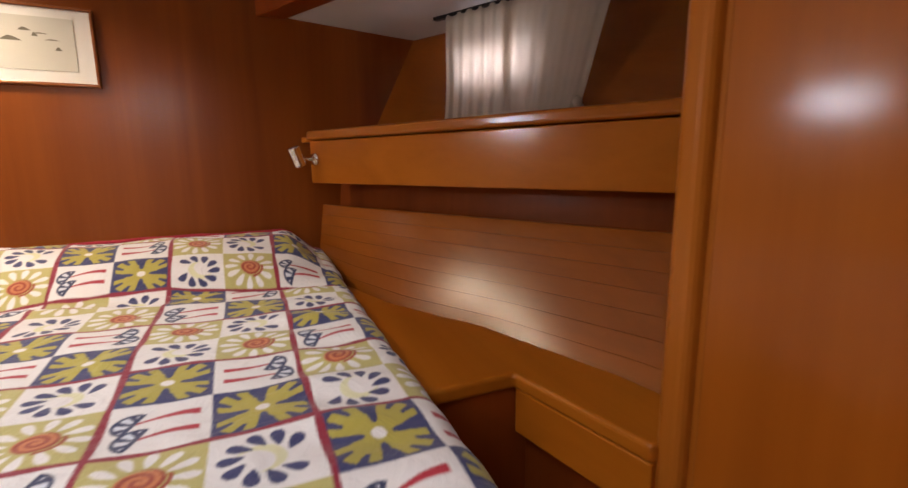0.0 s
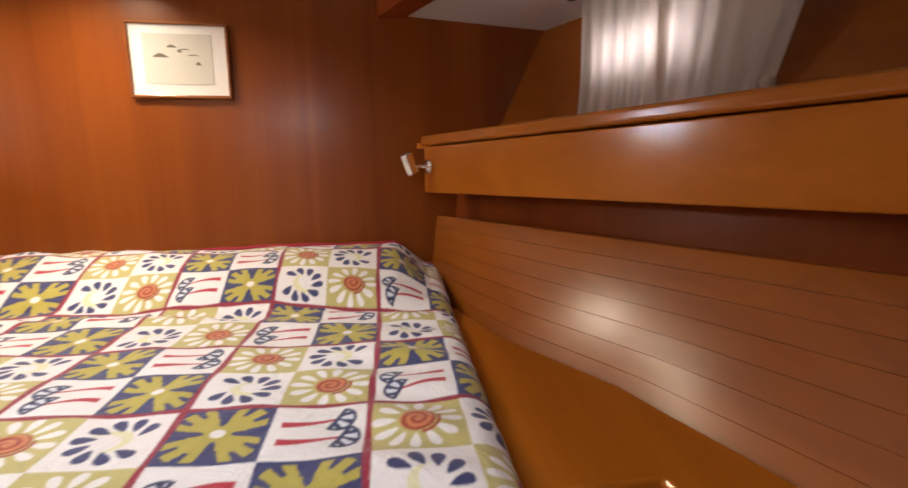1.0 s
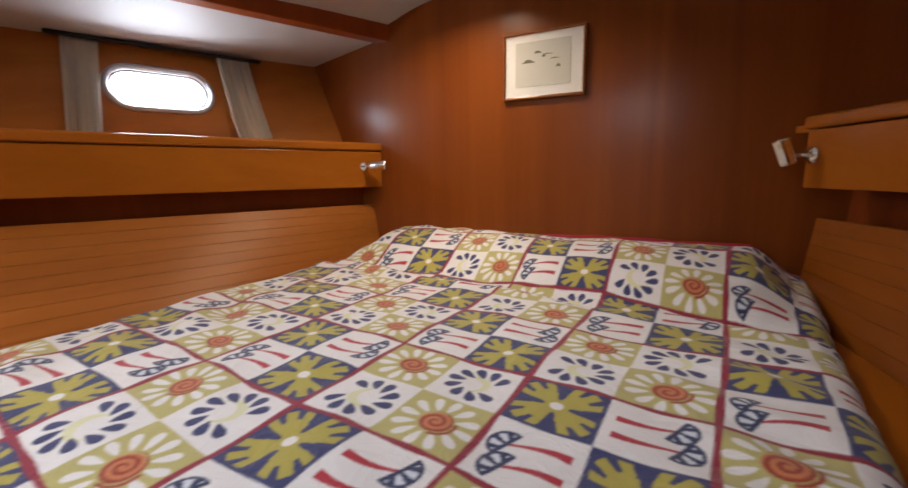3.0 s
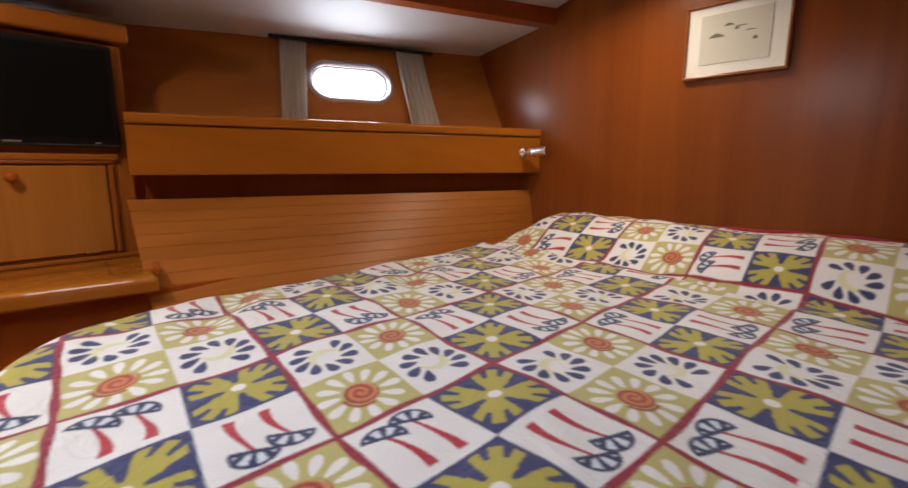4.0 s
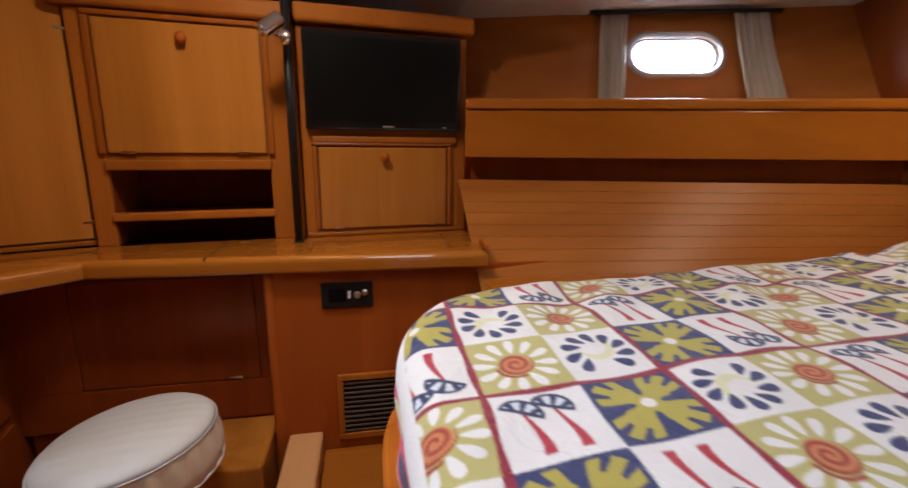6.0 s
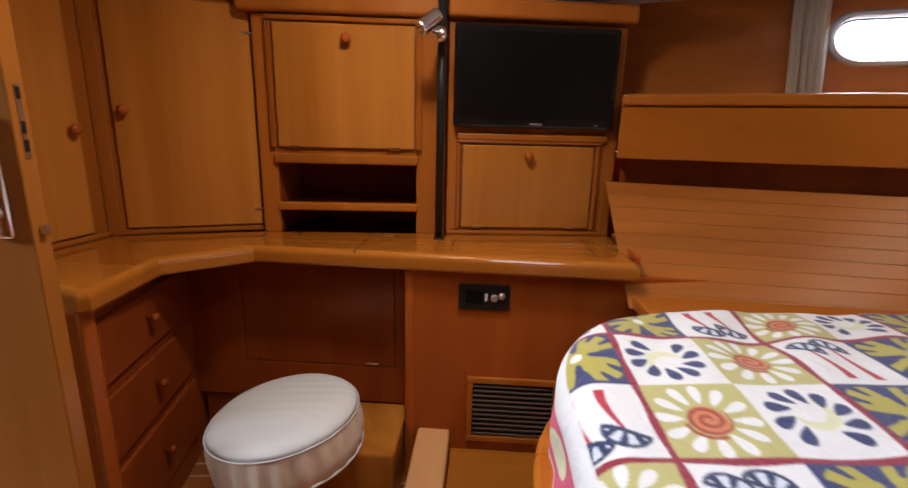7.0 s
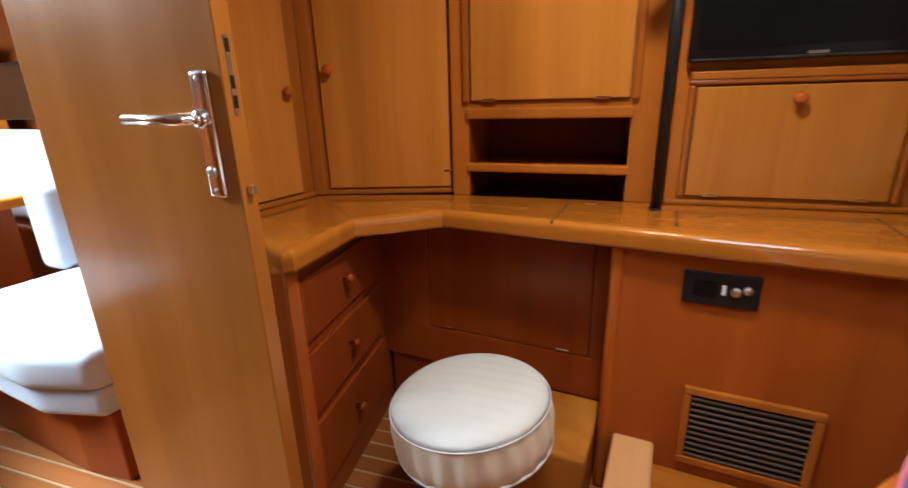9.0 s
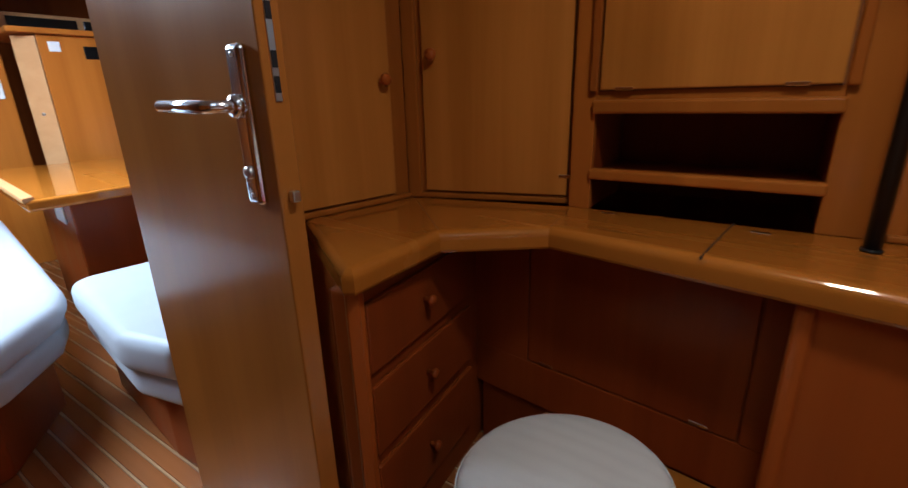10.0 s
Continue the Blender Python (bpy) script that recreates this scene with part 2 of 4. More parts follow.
def tube(points, radius, steps=10):
    """A round bar along a line of points."""
    bm = bmesh.new()
    pts = [Vector(p) for p in points]
    rings = []
    for k, p in enumerate(pts):
        way = (pts[min(k + 1, len(pts) - 1)] - pts[max(k - 1, 0)]).normalized()
        a = way.cross(Vector((0, 0, 1)) if abs(way.z) < 0.9 else Vector((1, 0, 0))).normalized()
        c = way.cross(a)
        rings.append([bm.verts.new(p + (a * math.cos(2 * math.pi * j / steps) + c * math.sin(2 * math.pi * j / steps)) * radius) for j in range(steps)])
    for a, c in zip(rings, rings[1:]):
        for j in range(steps):
            bm.faces.new((a[j], a[(j + 1) % steps], c[(j + 1) % steps], c[j]))
    bm.faces.new(rings[0][::-1])
    bm.faces.new(rings[-1])
    bmesh.ops.recalc_face_normals(bm, faces=bm.faces[:])
    for f in bm.faces:
        f.smooth = True
    return bm


def join(*meshes):
    """Several bmeshes in one."""
    out = bmesh.new()
    for bm in meshes:
        me = bpy.data.meshes.new("joined")
        bm.to_mesh(me)
        bm.free()
        out.from_mesh(me)
        bpy.data.meshes.remove(me)
    return out


def stadium(w, h, n=12):
    """Outline of a rounded slot, w by h, about the origin."""
    r = h / 2
    a = [(w / 2 - r + r * math.cos(t), r * math.sin(t)) for t in np.linspace(-math.pi / 2, math.pi / 2, n)]
    c = [(-w / 2 + r + r * math.cos(t), r * math.sin(t)) for t in np.linspace(math.pi / 2, 3 * math.pi / 2, n)]
    return a + c


def holed_wall(face, s0, s1, z0, z1, d0, d1, hs, hz, w, h):
    """A wall with a slot cut through it."""
    bm = bmesh.new()
    loop = stadium(w, h, 14)
    ring = []
    for x, y in loop:
        kx = ((s1 - hs) if x > 0 else (hs - s0)) / max(abs(x), 1e-6)
        ky = ((z1 - hz) if y > 0 else (hz - z0)) / max(abs(y), 1e-6)
        k = min(kx, ky)
        ring.append((x * k, y * k))
    corners = [(s1 - hs, z1 - hz), (s0 - hs, z1 - hz), (s0 - hs, z0 - hz), (s1 - hs, z0 - hz)]
    for c in corners:
        near = min(range(len(ring)), key=lambda k: math.hypot(ring[k][0] - c[0], ring[k][1] - c[1]))
        ring[near] = c
    layers = []
    for d in (d0, d1):
        layers.append(([bm.verts.new(face.at(hs + x, hz + y, d)) for x, y in loop], [bm.verts.new(face.at(hs + x, hz + y, d)) for x, y in ring]))
    n = len(loop)
    for k in range(n):
        j = (k + 1) % n
        for inner, outer in layers:
            bm.faces.new((inner[k], inner[j], outer[j], outer[k]))
        bm.faces.new((layers[0][0][k], layers[0][0][j], layers[1][0][j], layers[1][0][k]))
        bm.faces.new((layers[0][1][k], layers[0][1][j], layers[1][1][j], layers[1][1][k]))
    bmesh.ops.recalc_face_normals(bm, faces=bm.faces[:])
    return bm


def slot_ring(face, hs, hz, w, h, width, d0, d1):
    """A raised rounded rim round a slot."""
    bm = bmesh.new()
    outline = [stadium(w, h, 14), stadium(w + width * 0.5, h + width * 0.5, 14), stadium(w + 2 * width, h + 2 * width, 14)]
    depth = [d0, d1, d0]
    rings = [[bm.verts.new(face.at(hs + x, hz + y, d)) for x, y in o] for o, d in zip(outline, depth)]
    n = len(rings[0])
    for a, c in ((0, 1), (1, 2), (2, 0)):
        for k in range(n):
            j = (k + 1) % n
            bm.faces.new((rings[a][k], rings[a][j], rings[c][j], rings[c][k]))
    bmesh.ops.recalc_face_normals(bm, faces=bm.faces[:])
    for f in bm.faces:
        f.smooth = True
    return bm


def slot_plate(face, hs, hz, w, h, d0, d1):
    bm = bmesh.new()
    o = stadium(w, h, 14)
    f = bm.faces.new([bm.verts.new(face.at(hs + x, hz + y, d0)) for x, y in o])
    ext = bmesh.ops.extrude_face_region(bm, geom=[f])
    for v in ext["geom"]:
        if isinstance(v, bmesh.types.BMVert):
            v.co += face.n * (d1 - d0)
    bmesh.ops.recalc_face_normals(bm, faces=bm.faces[:])
    return bm


def knob_mesh(face, s, z, d=0.0, r=0.016):
    return lathe([(0.006, 0), (0.006, 0.010), (r * 0.75, 0.014), (r, 0.020), (r * 0.92, 0.026), (r * 0.5, 0.030), (0.002, 0.031)], face.matrix(s, z, d), 20)


# ---- the cabin shell ----
HEAD = Face((-1.45, 1.86), (0.20, 1.97), -1)                 # bulkhead behind the berth
PORT = Face((-1.85, 0.30), (-1.45, 1.84), -1)                # port shelf front
STAR = Face((0.142, 1.827), (0.788, 0.688), -1)              # starboard shelf front
PORT_UP = Face((-2.143, 0.338), (-1.752, 1.852), -1, 0.42, 1.45)      # flared hull side over the port shelf
STAR_UP = Face((0.442, 1.999), (1.18, 0.698), -1, 0.44, 1.334)         # flared hull side over the starboard shelf
PORT_IN = Face((-2.143, 0.338), (-1.752, 1.852), -1)
STAR_IN = Face((0.402, 1.976), (1.14, 0.675), -1)
CAB = Face((-1.80, -0.85), (-1.941, 0.33), -1)               # locker fronts over the desk
NICHE = Face((-1.665, -1.285), (-1.835, -0.875), -1)         # corner locker
AFT = Face((-1.06, -1.345), (-1.64, -1.302), -1)             # locker beside the door
DOORWAY = Face((-0.95, -1.42), (0.60, -1.42), 1)
FRONT = Face((-1.60, -0.335), (-1.60, 0.30), -1)             # panel under the desk

solo("wall_north", HEAD.box(-0.75, 1.20 + HEAD.length, 0, 2.0, -0.03, 0, 0), BULKHEAD, "red-brown varnished plywood bulkhead behind the berth", "wall", kind="structure")
PORT_W, PORT_HS, PORT_HZ = 0.345, 0.841, 1.455
port_wall = solo("wall_west", holed_wall(PORT_UP, -0.10, PORT_UP.length + 0.06, 1.10, 1.66, -0.04, 0, PORT_HS, PORT_HZ, PORT_W, 0.150), LINING_P, "varnished hull side with an oval porthole", "wall", kind="structure")
STAR_HS, STAR_HZ = 0.625, 1.472
solo("wall_east", holed_wall(STAR_UP, -0.10, STAR_UP.length + 0.4, 1.10, 1.69, -0.04, 0, STAR_HS, STAR_HZ, 0.345, 0.150), LINING_S_DIM, "varnished hull side behind drawn curtains", "wall", kind="structure")
solo("wall_port_lower", join(box(-2.34, -2.30, -1.6, 0.30, 0, 2.05, 0), box(-2.34, -2.30, 0.30, 2.1, 0, 1.12, 0)), RED, "plain hull side behind the lockers", "wall", kind="structure")
solo("wall_starboard_lower", box(1.36, 1.40, -1.6, 2.3, 0, 2.05, 0), RED, "plain hull side behind the wardrobe", "wall", kind="structure")
solo("wall_south", join(DOORWAY.box(0.62, 2.32, 0, 2.05, -0.03, 0, 0), DOORWAY.box(-1.36, -0.09, 0, 2.05, -0.03, 0, 0), DOORWAY.box(-0.09, 0.62, 1.86, 2.05, -0.03, 0, 0)), BULKHEAD, "varnished bulkhead with the cabin doorway", "wall", kind="structure")
solo("trim", join(DOORWAY.box(0.58, 0.62, 0.0, 1.86, -0.034, 0.012, 0.003), DOORWAY.box(-0.12, -0.08, 0.0, 1.86, -0.034, 0.012, 0.003), DOORWAY.box(-0.08, 0.58, 1.82, 1.86, -0.034, 0.012, 0.003)), JOINERY, "varnished door casing round the cabin doorway", "trim", kind="structure")


def sheet(rows, thick):
    """A panel through rows of points, thickened upwards."""
    bm = bmesh.new()
    grids = []
    for dz in (0, thick):
        grids.append([[bm.verts.new((x, y, z + dz)) for x, y, z in row] for row in rows])
    for g in grids:
        for a, c in zip(g, g[1:]):
            for k in range(len(a) - 1):
                bm.faces.new((a[k], a[k + 1], c[k + 1], c[k]))
    lo, hi = grids
    rim_lo = lo[0] + [r[-1] for r in lo[1:]] + lo[-1][-2::-1] + [r[0] for r in lo[-2:0:-1]]
    rim_hi = hi[0] + [r[-1] for r in hi[1:]] + hi[-1][-2::-1] + [r[0] for r in hi[-2:0:-1]]
    for k in range(len(rim_lo)):
        j = (k + 1) % len(rim_lo)
        bm.faces.new((rim_lo[k], rim_lo[j], rim_hi[j], rim_hi[k]))
    bmesh.ops.recalc_face_normals(bm, faces=bm.faces[:])
    return bm


# cambered white deckhead between the two carlins, with an added square hatch hole for the fill lamp; lower panels under
# the side decks
def deckhead_sides(y):
    return -1.40 + (min(y, 1.9) - 1.86) * 0.258 - 0.03, min(0.06 + (1.975 - y) * 0.567, 0.95)


def deckhead_level(x, y):
    x0, x1 = deckhead_sides(y)
    return 1.752 + 0.14 * (1 - ((x - (x0 + x1) / 2) / ((x1 - x0) / 2)) ** 2)


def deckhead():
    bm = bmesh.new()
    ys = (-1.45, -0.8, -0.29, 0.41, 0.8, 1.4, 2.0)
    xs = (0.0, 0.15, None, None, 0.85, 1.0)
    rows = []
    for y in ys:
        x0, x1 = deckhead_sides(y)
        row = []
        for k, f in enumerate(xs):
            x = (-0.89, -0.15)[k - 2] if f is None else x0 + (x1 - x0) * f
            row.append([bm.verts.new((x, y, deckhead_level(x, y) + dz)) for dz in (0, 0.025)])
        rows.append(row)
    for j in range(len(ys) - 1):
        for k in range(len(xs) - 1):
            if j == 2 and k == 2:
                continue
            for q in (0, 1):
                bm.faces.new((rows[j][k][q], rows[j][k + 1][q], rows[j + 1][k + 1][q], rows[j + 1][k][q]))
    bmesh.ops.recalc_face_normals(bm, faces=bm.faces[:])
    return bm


solo("ceiling", deckhead(), WHITE, "white painted cambered deckhead over the berth", "ceiling", kind="structure")
solo("ceiling_side_port", sheet([[tuple(PORT_UP.at(s, 1.604 + 0.026 * s, -0.03)), tuple(PORT_IN.at(s, 1.712, 0.285))] for s in (-0.35, 0.4, PORT_UP.length + 0.1)], 0.02), WHITE, "white panel under the side deck", "ceiling", kind="structure")
solo("ceiling_side_starboard", sheet([[tuple(STAR_UP.at(s, 1.662, -0.03)), tuple(STAR_IN.at(s, 1.692, 0.275 + 0.06 * s))] for s in (-0.25, 0.7, STAR_UP.length + 0.3)], 0.02), WHITE, "white panel under the side deck", "ceiling", kind="structure")
solo("beam_port", PORT_IN.box(-0.35, PORT_IN.length + 0.12, 1.704, 1.83, 0.285, 0.355, 0.004), RED, "dark varnished carlin along the deckhead", "beam", kind="structure")
solo("beam_starboard", STAR_IN.box(-0.25, STAR_IN.length + 0.3, 1.686, 1.83, 0.28, 0.37, 0.004), RED, "dark varnished carlin along the deckhead", "beam", kind="structure")
solo("ceiling_lockers", box(-2.3, -1.70, -1.45, 0.33, 1.62, 1.65, 0), WHITE, "white panel over the desk lockers", "ceiling", kind="structure")
solo("ceiling_deck", join(box(-2.4, -0.89, -1.5, 2.3, 1.96, 2.0, 0), box(-0.15, 1.45, -1.5, 2.3, 1.96, 2.0, 0), box(-0.89, -0.15, 0.41, 2.3, 1.96, 2.0, 0), box(-0.89, -0.15, -1.5, -0.29, 1.96, 2.0, 0)), DARKGAP, "unseen near-black deck over the cabin with an added hatch hole", "ceiling", kind="structure")

# round downlights in the deckhead
def downlight(x, y, z):
    e = thing("ceiling_light", (x, y, z), "small round warm downlight with a steel rim in the deckhead", "light", "deckhead downlights")
    m = pose(x, y, z, 180)
    part("rim", lathe([(0.045, 0), (0.045, 0.006), (0.034, 0.010), (0.034, 0.004)], m), STEEL, e)
    return e


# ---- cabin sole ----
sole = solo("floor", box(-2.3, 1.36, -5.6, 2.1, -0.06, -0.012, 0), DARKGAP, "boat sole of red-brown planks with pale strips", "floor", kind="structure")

# ---- port shelf, lining and ledge ----
e = thing("shelf_port", PORT.at(0.8, 1.06), "long varnished cherry shelf box under the porthole", "shelf")
part("fascia", PORT.box(0.0, PORT.length + 0.02, 1.062, 1.222, -0.022, 0, 0.003), PORT_GRAIN, e)
part("lip", PORT.box(0.0, PORT.length + 0.02, 1.226, 1.262, -0.030, 0.010, 0.010, 3), PORT_GRAIN, e, "rounded varnished edge rail")
part("shelf_board", PORT.box(0.0, PORT.length + 0.03, 1.222, 1.244, -0.34, -0.030, 0.002), PORT_GRAIN, e)
part("bottom_board", PORT.box(0.0, PORT.length + 0.02, 1.062, 1.078, -0.33, -0.022, 0.002), RED, e)

e = thing("shelf_starboard", STAR.at(0.6, 1.06), "long varnished cherry shelf box under the curtains", "shelf")
part("fascia", STAR.box(0.0, STAR.length + 0.26, 1.072, 1.226, -0.022, 0, 0.003), STAR_GRAIN, e)
part("lip", STAR.box(-0.01, STAR.length + 0.26, 1.230, 1.264, -0.030, 0.010, 0.010, 3), STAR_GRAIN, e, "rounded varnished edge rail")
part("shelf_board", STAR.box(-0.10, STAR.length + 0.3, 1.226, 1.246, -0.34, -0.030, 0.002), STAR_GRAIN, e)
part("bottom_board", STAR.box(-0.02, STAR.length + 0.26, 1.072, 1.088, -0.33, -0.022, 0.002), RED, e)


def along(line, f):
    """The point at fraction f of a plan line."""
    d = [math.dist(a, c) for a, c in zip(line, line[1:])]
    want = f * sum(d)
    for a, c, l in zip(line, line[1:], d):
        if want <= l + 1e-9:
            return Vector(a).lerp(Vector(c), want / l)
        want -= l
    return Vector(line[-1])


def lining(name, low, high, mat, label, count, joint=0.0004, steps=24):
    """Tongued boards laid lengthwise up a flared hull side, each with its own edges."""
    inward = Vector((-0.75, 0.1, 1.1)) - Vector((*along(low, 0.5), 0.85))
    inward.z = 0
    inward.normalize()
    back = bmesh.new()
    rows = []
    # boards stop short below the shelf; this darker backing stands in for its shadow
    for line, z, off in ((low, 0.64, 0.03), (high, 0.972, 0.06), (high, 1.09, 0.07)):
        rows.append([back.verts.new(Vector((*along(line, f), z)) - inward * off) for f in np.linspace(0, 1, steps)])
    for lo_row, hi_row in zip(rows, rows[1:]):
        for j in range(steps - 1):
            back.faces.new((lo_row[j], lo_row[j + 1], hi_row[j + 1], hi_row[j]))
    bmesh.ops.recalc_face_normals(back, faces=back.faces[:])
    wall = solo(name, back, RED, label, "wall", kind="structure")
    lift = inward * 0.012
    for k in range(count):
        a, c = k / count, (k + 1) / count
        gap = joint / 0.48
        bm = bmesh.new()
        prof = [(a + gap, 0.0), (a + gap, 0.9), (a + gap * 3.5, 1.0), (c - gap * 3.5, 1.0), (c - gap, 0.9), (c - gap, 0.0)]
        rings = []
        for f in np.linspace(0, 1, steps):
            p0, p1 = Vector((*along(low, f), 0.66)), Vector((*along(high, f), 0.978))
            rings.append([bm.verts.new(p0.lerp(p1, q) + lift * h) for q, h in prof])
        for r0, r1 in zip(rings, rings[1:]):
            for j in range(len(prof) - 1):
                bm.faces.new((r0[j], r0[j + 1], r1[j + 1], r1[j]))
        bm.faces.new(rings[0])
        bm.faces.new(rings[-1][::-1])
        bmesh.ops.recalc_face_normals(bm, faces=bm.faces[:])
        for ed in bm.edges:
            ed.smooth = abs((ed.verts[0].co - ed.verts[1].co).normalized().z) > 0.25 or (ed.verts[0].co - ed.verts[1].co).length < 0.006
        for f in bm.faces:
            f.smooth = len(f.verts) == 4
        part("plank", bm, mat, wall)
    return wall


lining("wall_lining_port", [(-1.545, 0.30), (-1.52, 0.75), (-1.45, 1.87)], [(-1.93, 0.30), (-1.51, 1.87)], LINING_P, "varnished horizontal boards lining the port hull side", 9)
lining("wall_lining_starboard", [(0.16, 1.96), (0.20, 1.62), (0.30, 1.32), (0.47, 1.03), (0.60, 0.66), (0.64, 0.40)], [(0.20, 1.97), (0.88, 0.68), (1.02, 0.40)], LINING_S_DIM, "varnished horizontal boards lining the starboard hull side", 8, 0.0002)

solo("berth_ledge_port", prism([(-1.18, 0.30), (-1.56, 0.30), (-1.535, 0.75), (-1.46, 1.855), (-1.20, 1.855)], 0.66, 0.695, 0.006), ALONG, "varnished ledge between the berth and the port lining", "ledge", kind="structure")
solo("berth_ledge_starboard", prism([(0.05, 1.95), (0.18, 1.955), (0.21, 1.62), (0.31, 1.32), (0.48, 1.03), (0.61, 0.66), (0.65, 0.46), (0.488, 0.46), (0.418, 0.748), (0.05, 0.735)], 0.69, 0.722, 0.008, 3), STAR_GRAIN, "varnished ledge between the berth and the starboard lining", "ledge", kind="structure")
LOW = Face((0.418, 0.748), (0.488, 0.46), -1)
solo("ledge_fascia", LOW.box(0.0, LOW.length, 0.595, 0.69, -0.024, -0.004, 0.004), STAR_GRAIN, "varnished board under the ledge by the footwell", "trim", kind="structure")
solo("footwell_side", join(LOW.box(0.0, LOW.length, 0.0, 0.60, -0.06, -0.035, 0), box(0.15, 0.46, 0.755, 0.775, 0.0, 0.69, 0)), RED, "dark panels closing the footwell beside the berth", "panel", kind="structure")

# wardrobe at the foot of the starboard side
e = thing("wardrobe", (0.75, 0.1, 0), "tall varnished cherry wardrobe with a rounded corner post", "wardrobe")
WARD = Face((0.508, 0.455), (0.593, -0.515), -1)
part("side_panel", WARD.box(0.02, 1.80, 0.02, 1.80, -0.75, -0.014, 0.002), JOINERY, e)
part("corner_post", WARD.box(-0.016, 0.030, 0.02, 1.80, -0.040, 0.006, 0.016, 4), JOINERY, e)
part("end_panel", WARD.box(-0.004, 0.018, 0.02, 1.80, -0.75, -0.040, 0.002), RED, e)
part("door", WARD.box(0.045, 0.90, 0.08, 1.76, -0.014, 0.0, 0.004), WARDVENEER, e)
part("stile", WARD.box(0.90, 1.80, 0.02, 1.80, -0.014, -0.004, 0.003), JOINERY, e)

# ---- portholes ----
def porthole(face, s, z, name):
    e = thing(name, face.at(s, z), "oval porthole with a white rim, bright daylight behind", "porthole", kind="structure")
    part("rim", slot_ring(face, s, z, 0.335, 0.140, 0.026, -0.002, 0.016), PORTRIM, e, "rounded white plastic rim")
    pane = part("pane", slot_plate(face, s, z, 0.345, 0.150, -0.030, -0.026), GLASS, e)
    pane.visible_shadow = False
    part("seal", slot_ring(face, s, z, 0.322, 0.127, 0.007, -0.020, -0.012), RUBBER, e, "dark rubber seal")
    return e


porthole(PORT_UP, PORT_HS, PORT_HZ, "window_1")
porthole(STAR_UP, STAR_HS, STAR_HZ, "window_2")
solo("backdrop_port", PORT_UP.box(-0.4, 2.0, 0.9, 2.0, -0.62, -0.60, 0), BRIGHT, "bright hazy daylight outside the porthole", "backdrop", kind="structure")
solo("backdrop_starboard", STAR_UP.box(-0.4, 1.8, 0.9, 2.0, -0.62, -0.60, 0), BRIGHT, "bright hazy daylight outside the porthole", "backdrop", kind="structure")


def curtain(face, sa0, sa1, sb0, sb1, z0, z1, d, folds, depth, seed):
    """Gathered cloth between a top edge (sb) and a bottom edge (sa), folded in and out."""
    rnd = random.Random(seed)
    wob = [rnd.uniform(-0.5, 0.5) for _ in range(folds + 2)]
    bm = bmesh.new()
    nu, nv = folds * 8, 16
    grids = []
    for layer in (0, 0.0025):
        g = []
        for j in range(nv + 1):
            f = j / nv
            row = []
            for k in range(nu + 1):
                q = k / nu
                phase = q * folds + 0.22 * wob[int(q * folds)] * (1 - f)
                w = math.sin(2 * math.pi * phase) * (0.75 + 0.9 * wob[int(q * folds)]) + 0.35 * math.sin(2 * math.pi * phase * 0.37 + seed)
                s = (sa0 + (sa1 - sa0) * q) * (1 - f) + (sb0 + (sb1 - sb0) * q) * f
                row.append(bm.verts.new(face.at(s + 0.004 * w, z0 + (z1 - z0) * f, d + layer + depth * w * (1.05 - 0.4 * f) + 0.006 * math.sin(5 * f + seed))))
            g.append(row)
        grids.append(g)
    for g in grids:
        for a, c in zip(g, g[1:]):
            for k in range(nu):
                bm.faces.new((a[k], a[k + 1], c[k + 1], c[k]))
    lo, hi = grids
    for k in range(nu):
        bm.faces.new((lo[0][k], lo[0][k + 1], hi[0][k + 1], hi[0][k]))
        bm.faces.new((lo[-1][k], lo[-1][k + 1], hi[-1][k + 1], hi[-1][k]))
    bmesh.ops.recalc_face_normals(bm, faces=bm.faces[:])
    for f in bm.faces:
        f.smooth = True
    return bm


t = CURTAIN.node_tree
out = t.nodes["Material Output"]
thin = t.nodes.new("ShaderNodeBsdfTranslucent")
thin.inputs["Color"].default_value = (0.80, 0.74, 0.66, 1)
blend = t.nodes.new("ShaderNodeMixShader")
blend.inputs[0].default_value = 0.45
t.links.new(t.nodes["Principled BSDF"].outputs[0], blend.inputs[1])
t.links.new(thin.outputs[0], blend.inputs[2])
t.links.new(blend.outputs[0], out.inputs["Surface"])

for a0, a1, b0, b1, sd in ((0.530, 0.628, 0.553, 0.662, 1), (1.075, 1.216, 1.058, 1.187, 2)):
    solo("curtain", curtain(PORT_UP, a0, a1, b0, b1, 1.262, 1.622, 0.025, 5, 0.010, sd), CURTAIN, "cream cotton curtain gathered beside the porthole", "curtain", "cabin curtains")
solo("curtain_rail", PORT_UP.box(0.51, 1.24, 1.614, 1.628, 0.02, 0.045, 0.003), BLACK, "thin dark curtain rail over the porthole", "rail")
for a0, a1, b0, b1, sd in ((0.42, 0.69, 0.44, 0.71, 3), (0.665, 0.925, 0.68, 1.04, 4)):
    solo("curtain", curtain(STAR_IN, a0, a1, b0, b1, 1.264, 1.645, 0.012, 6, 0.010, sd), CURTAIN, "cream cotton curtain drawn across the porthole, glowing with daylight", "curtain", "cabin curtains")
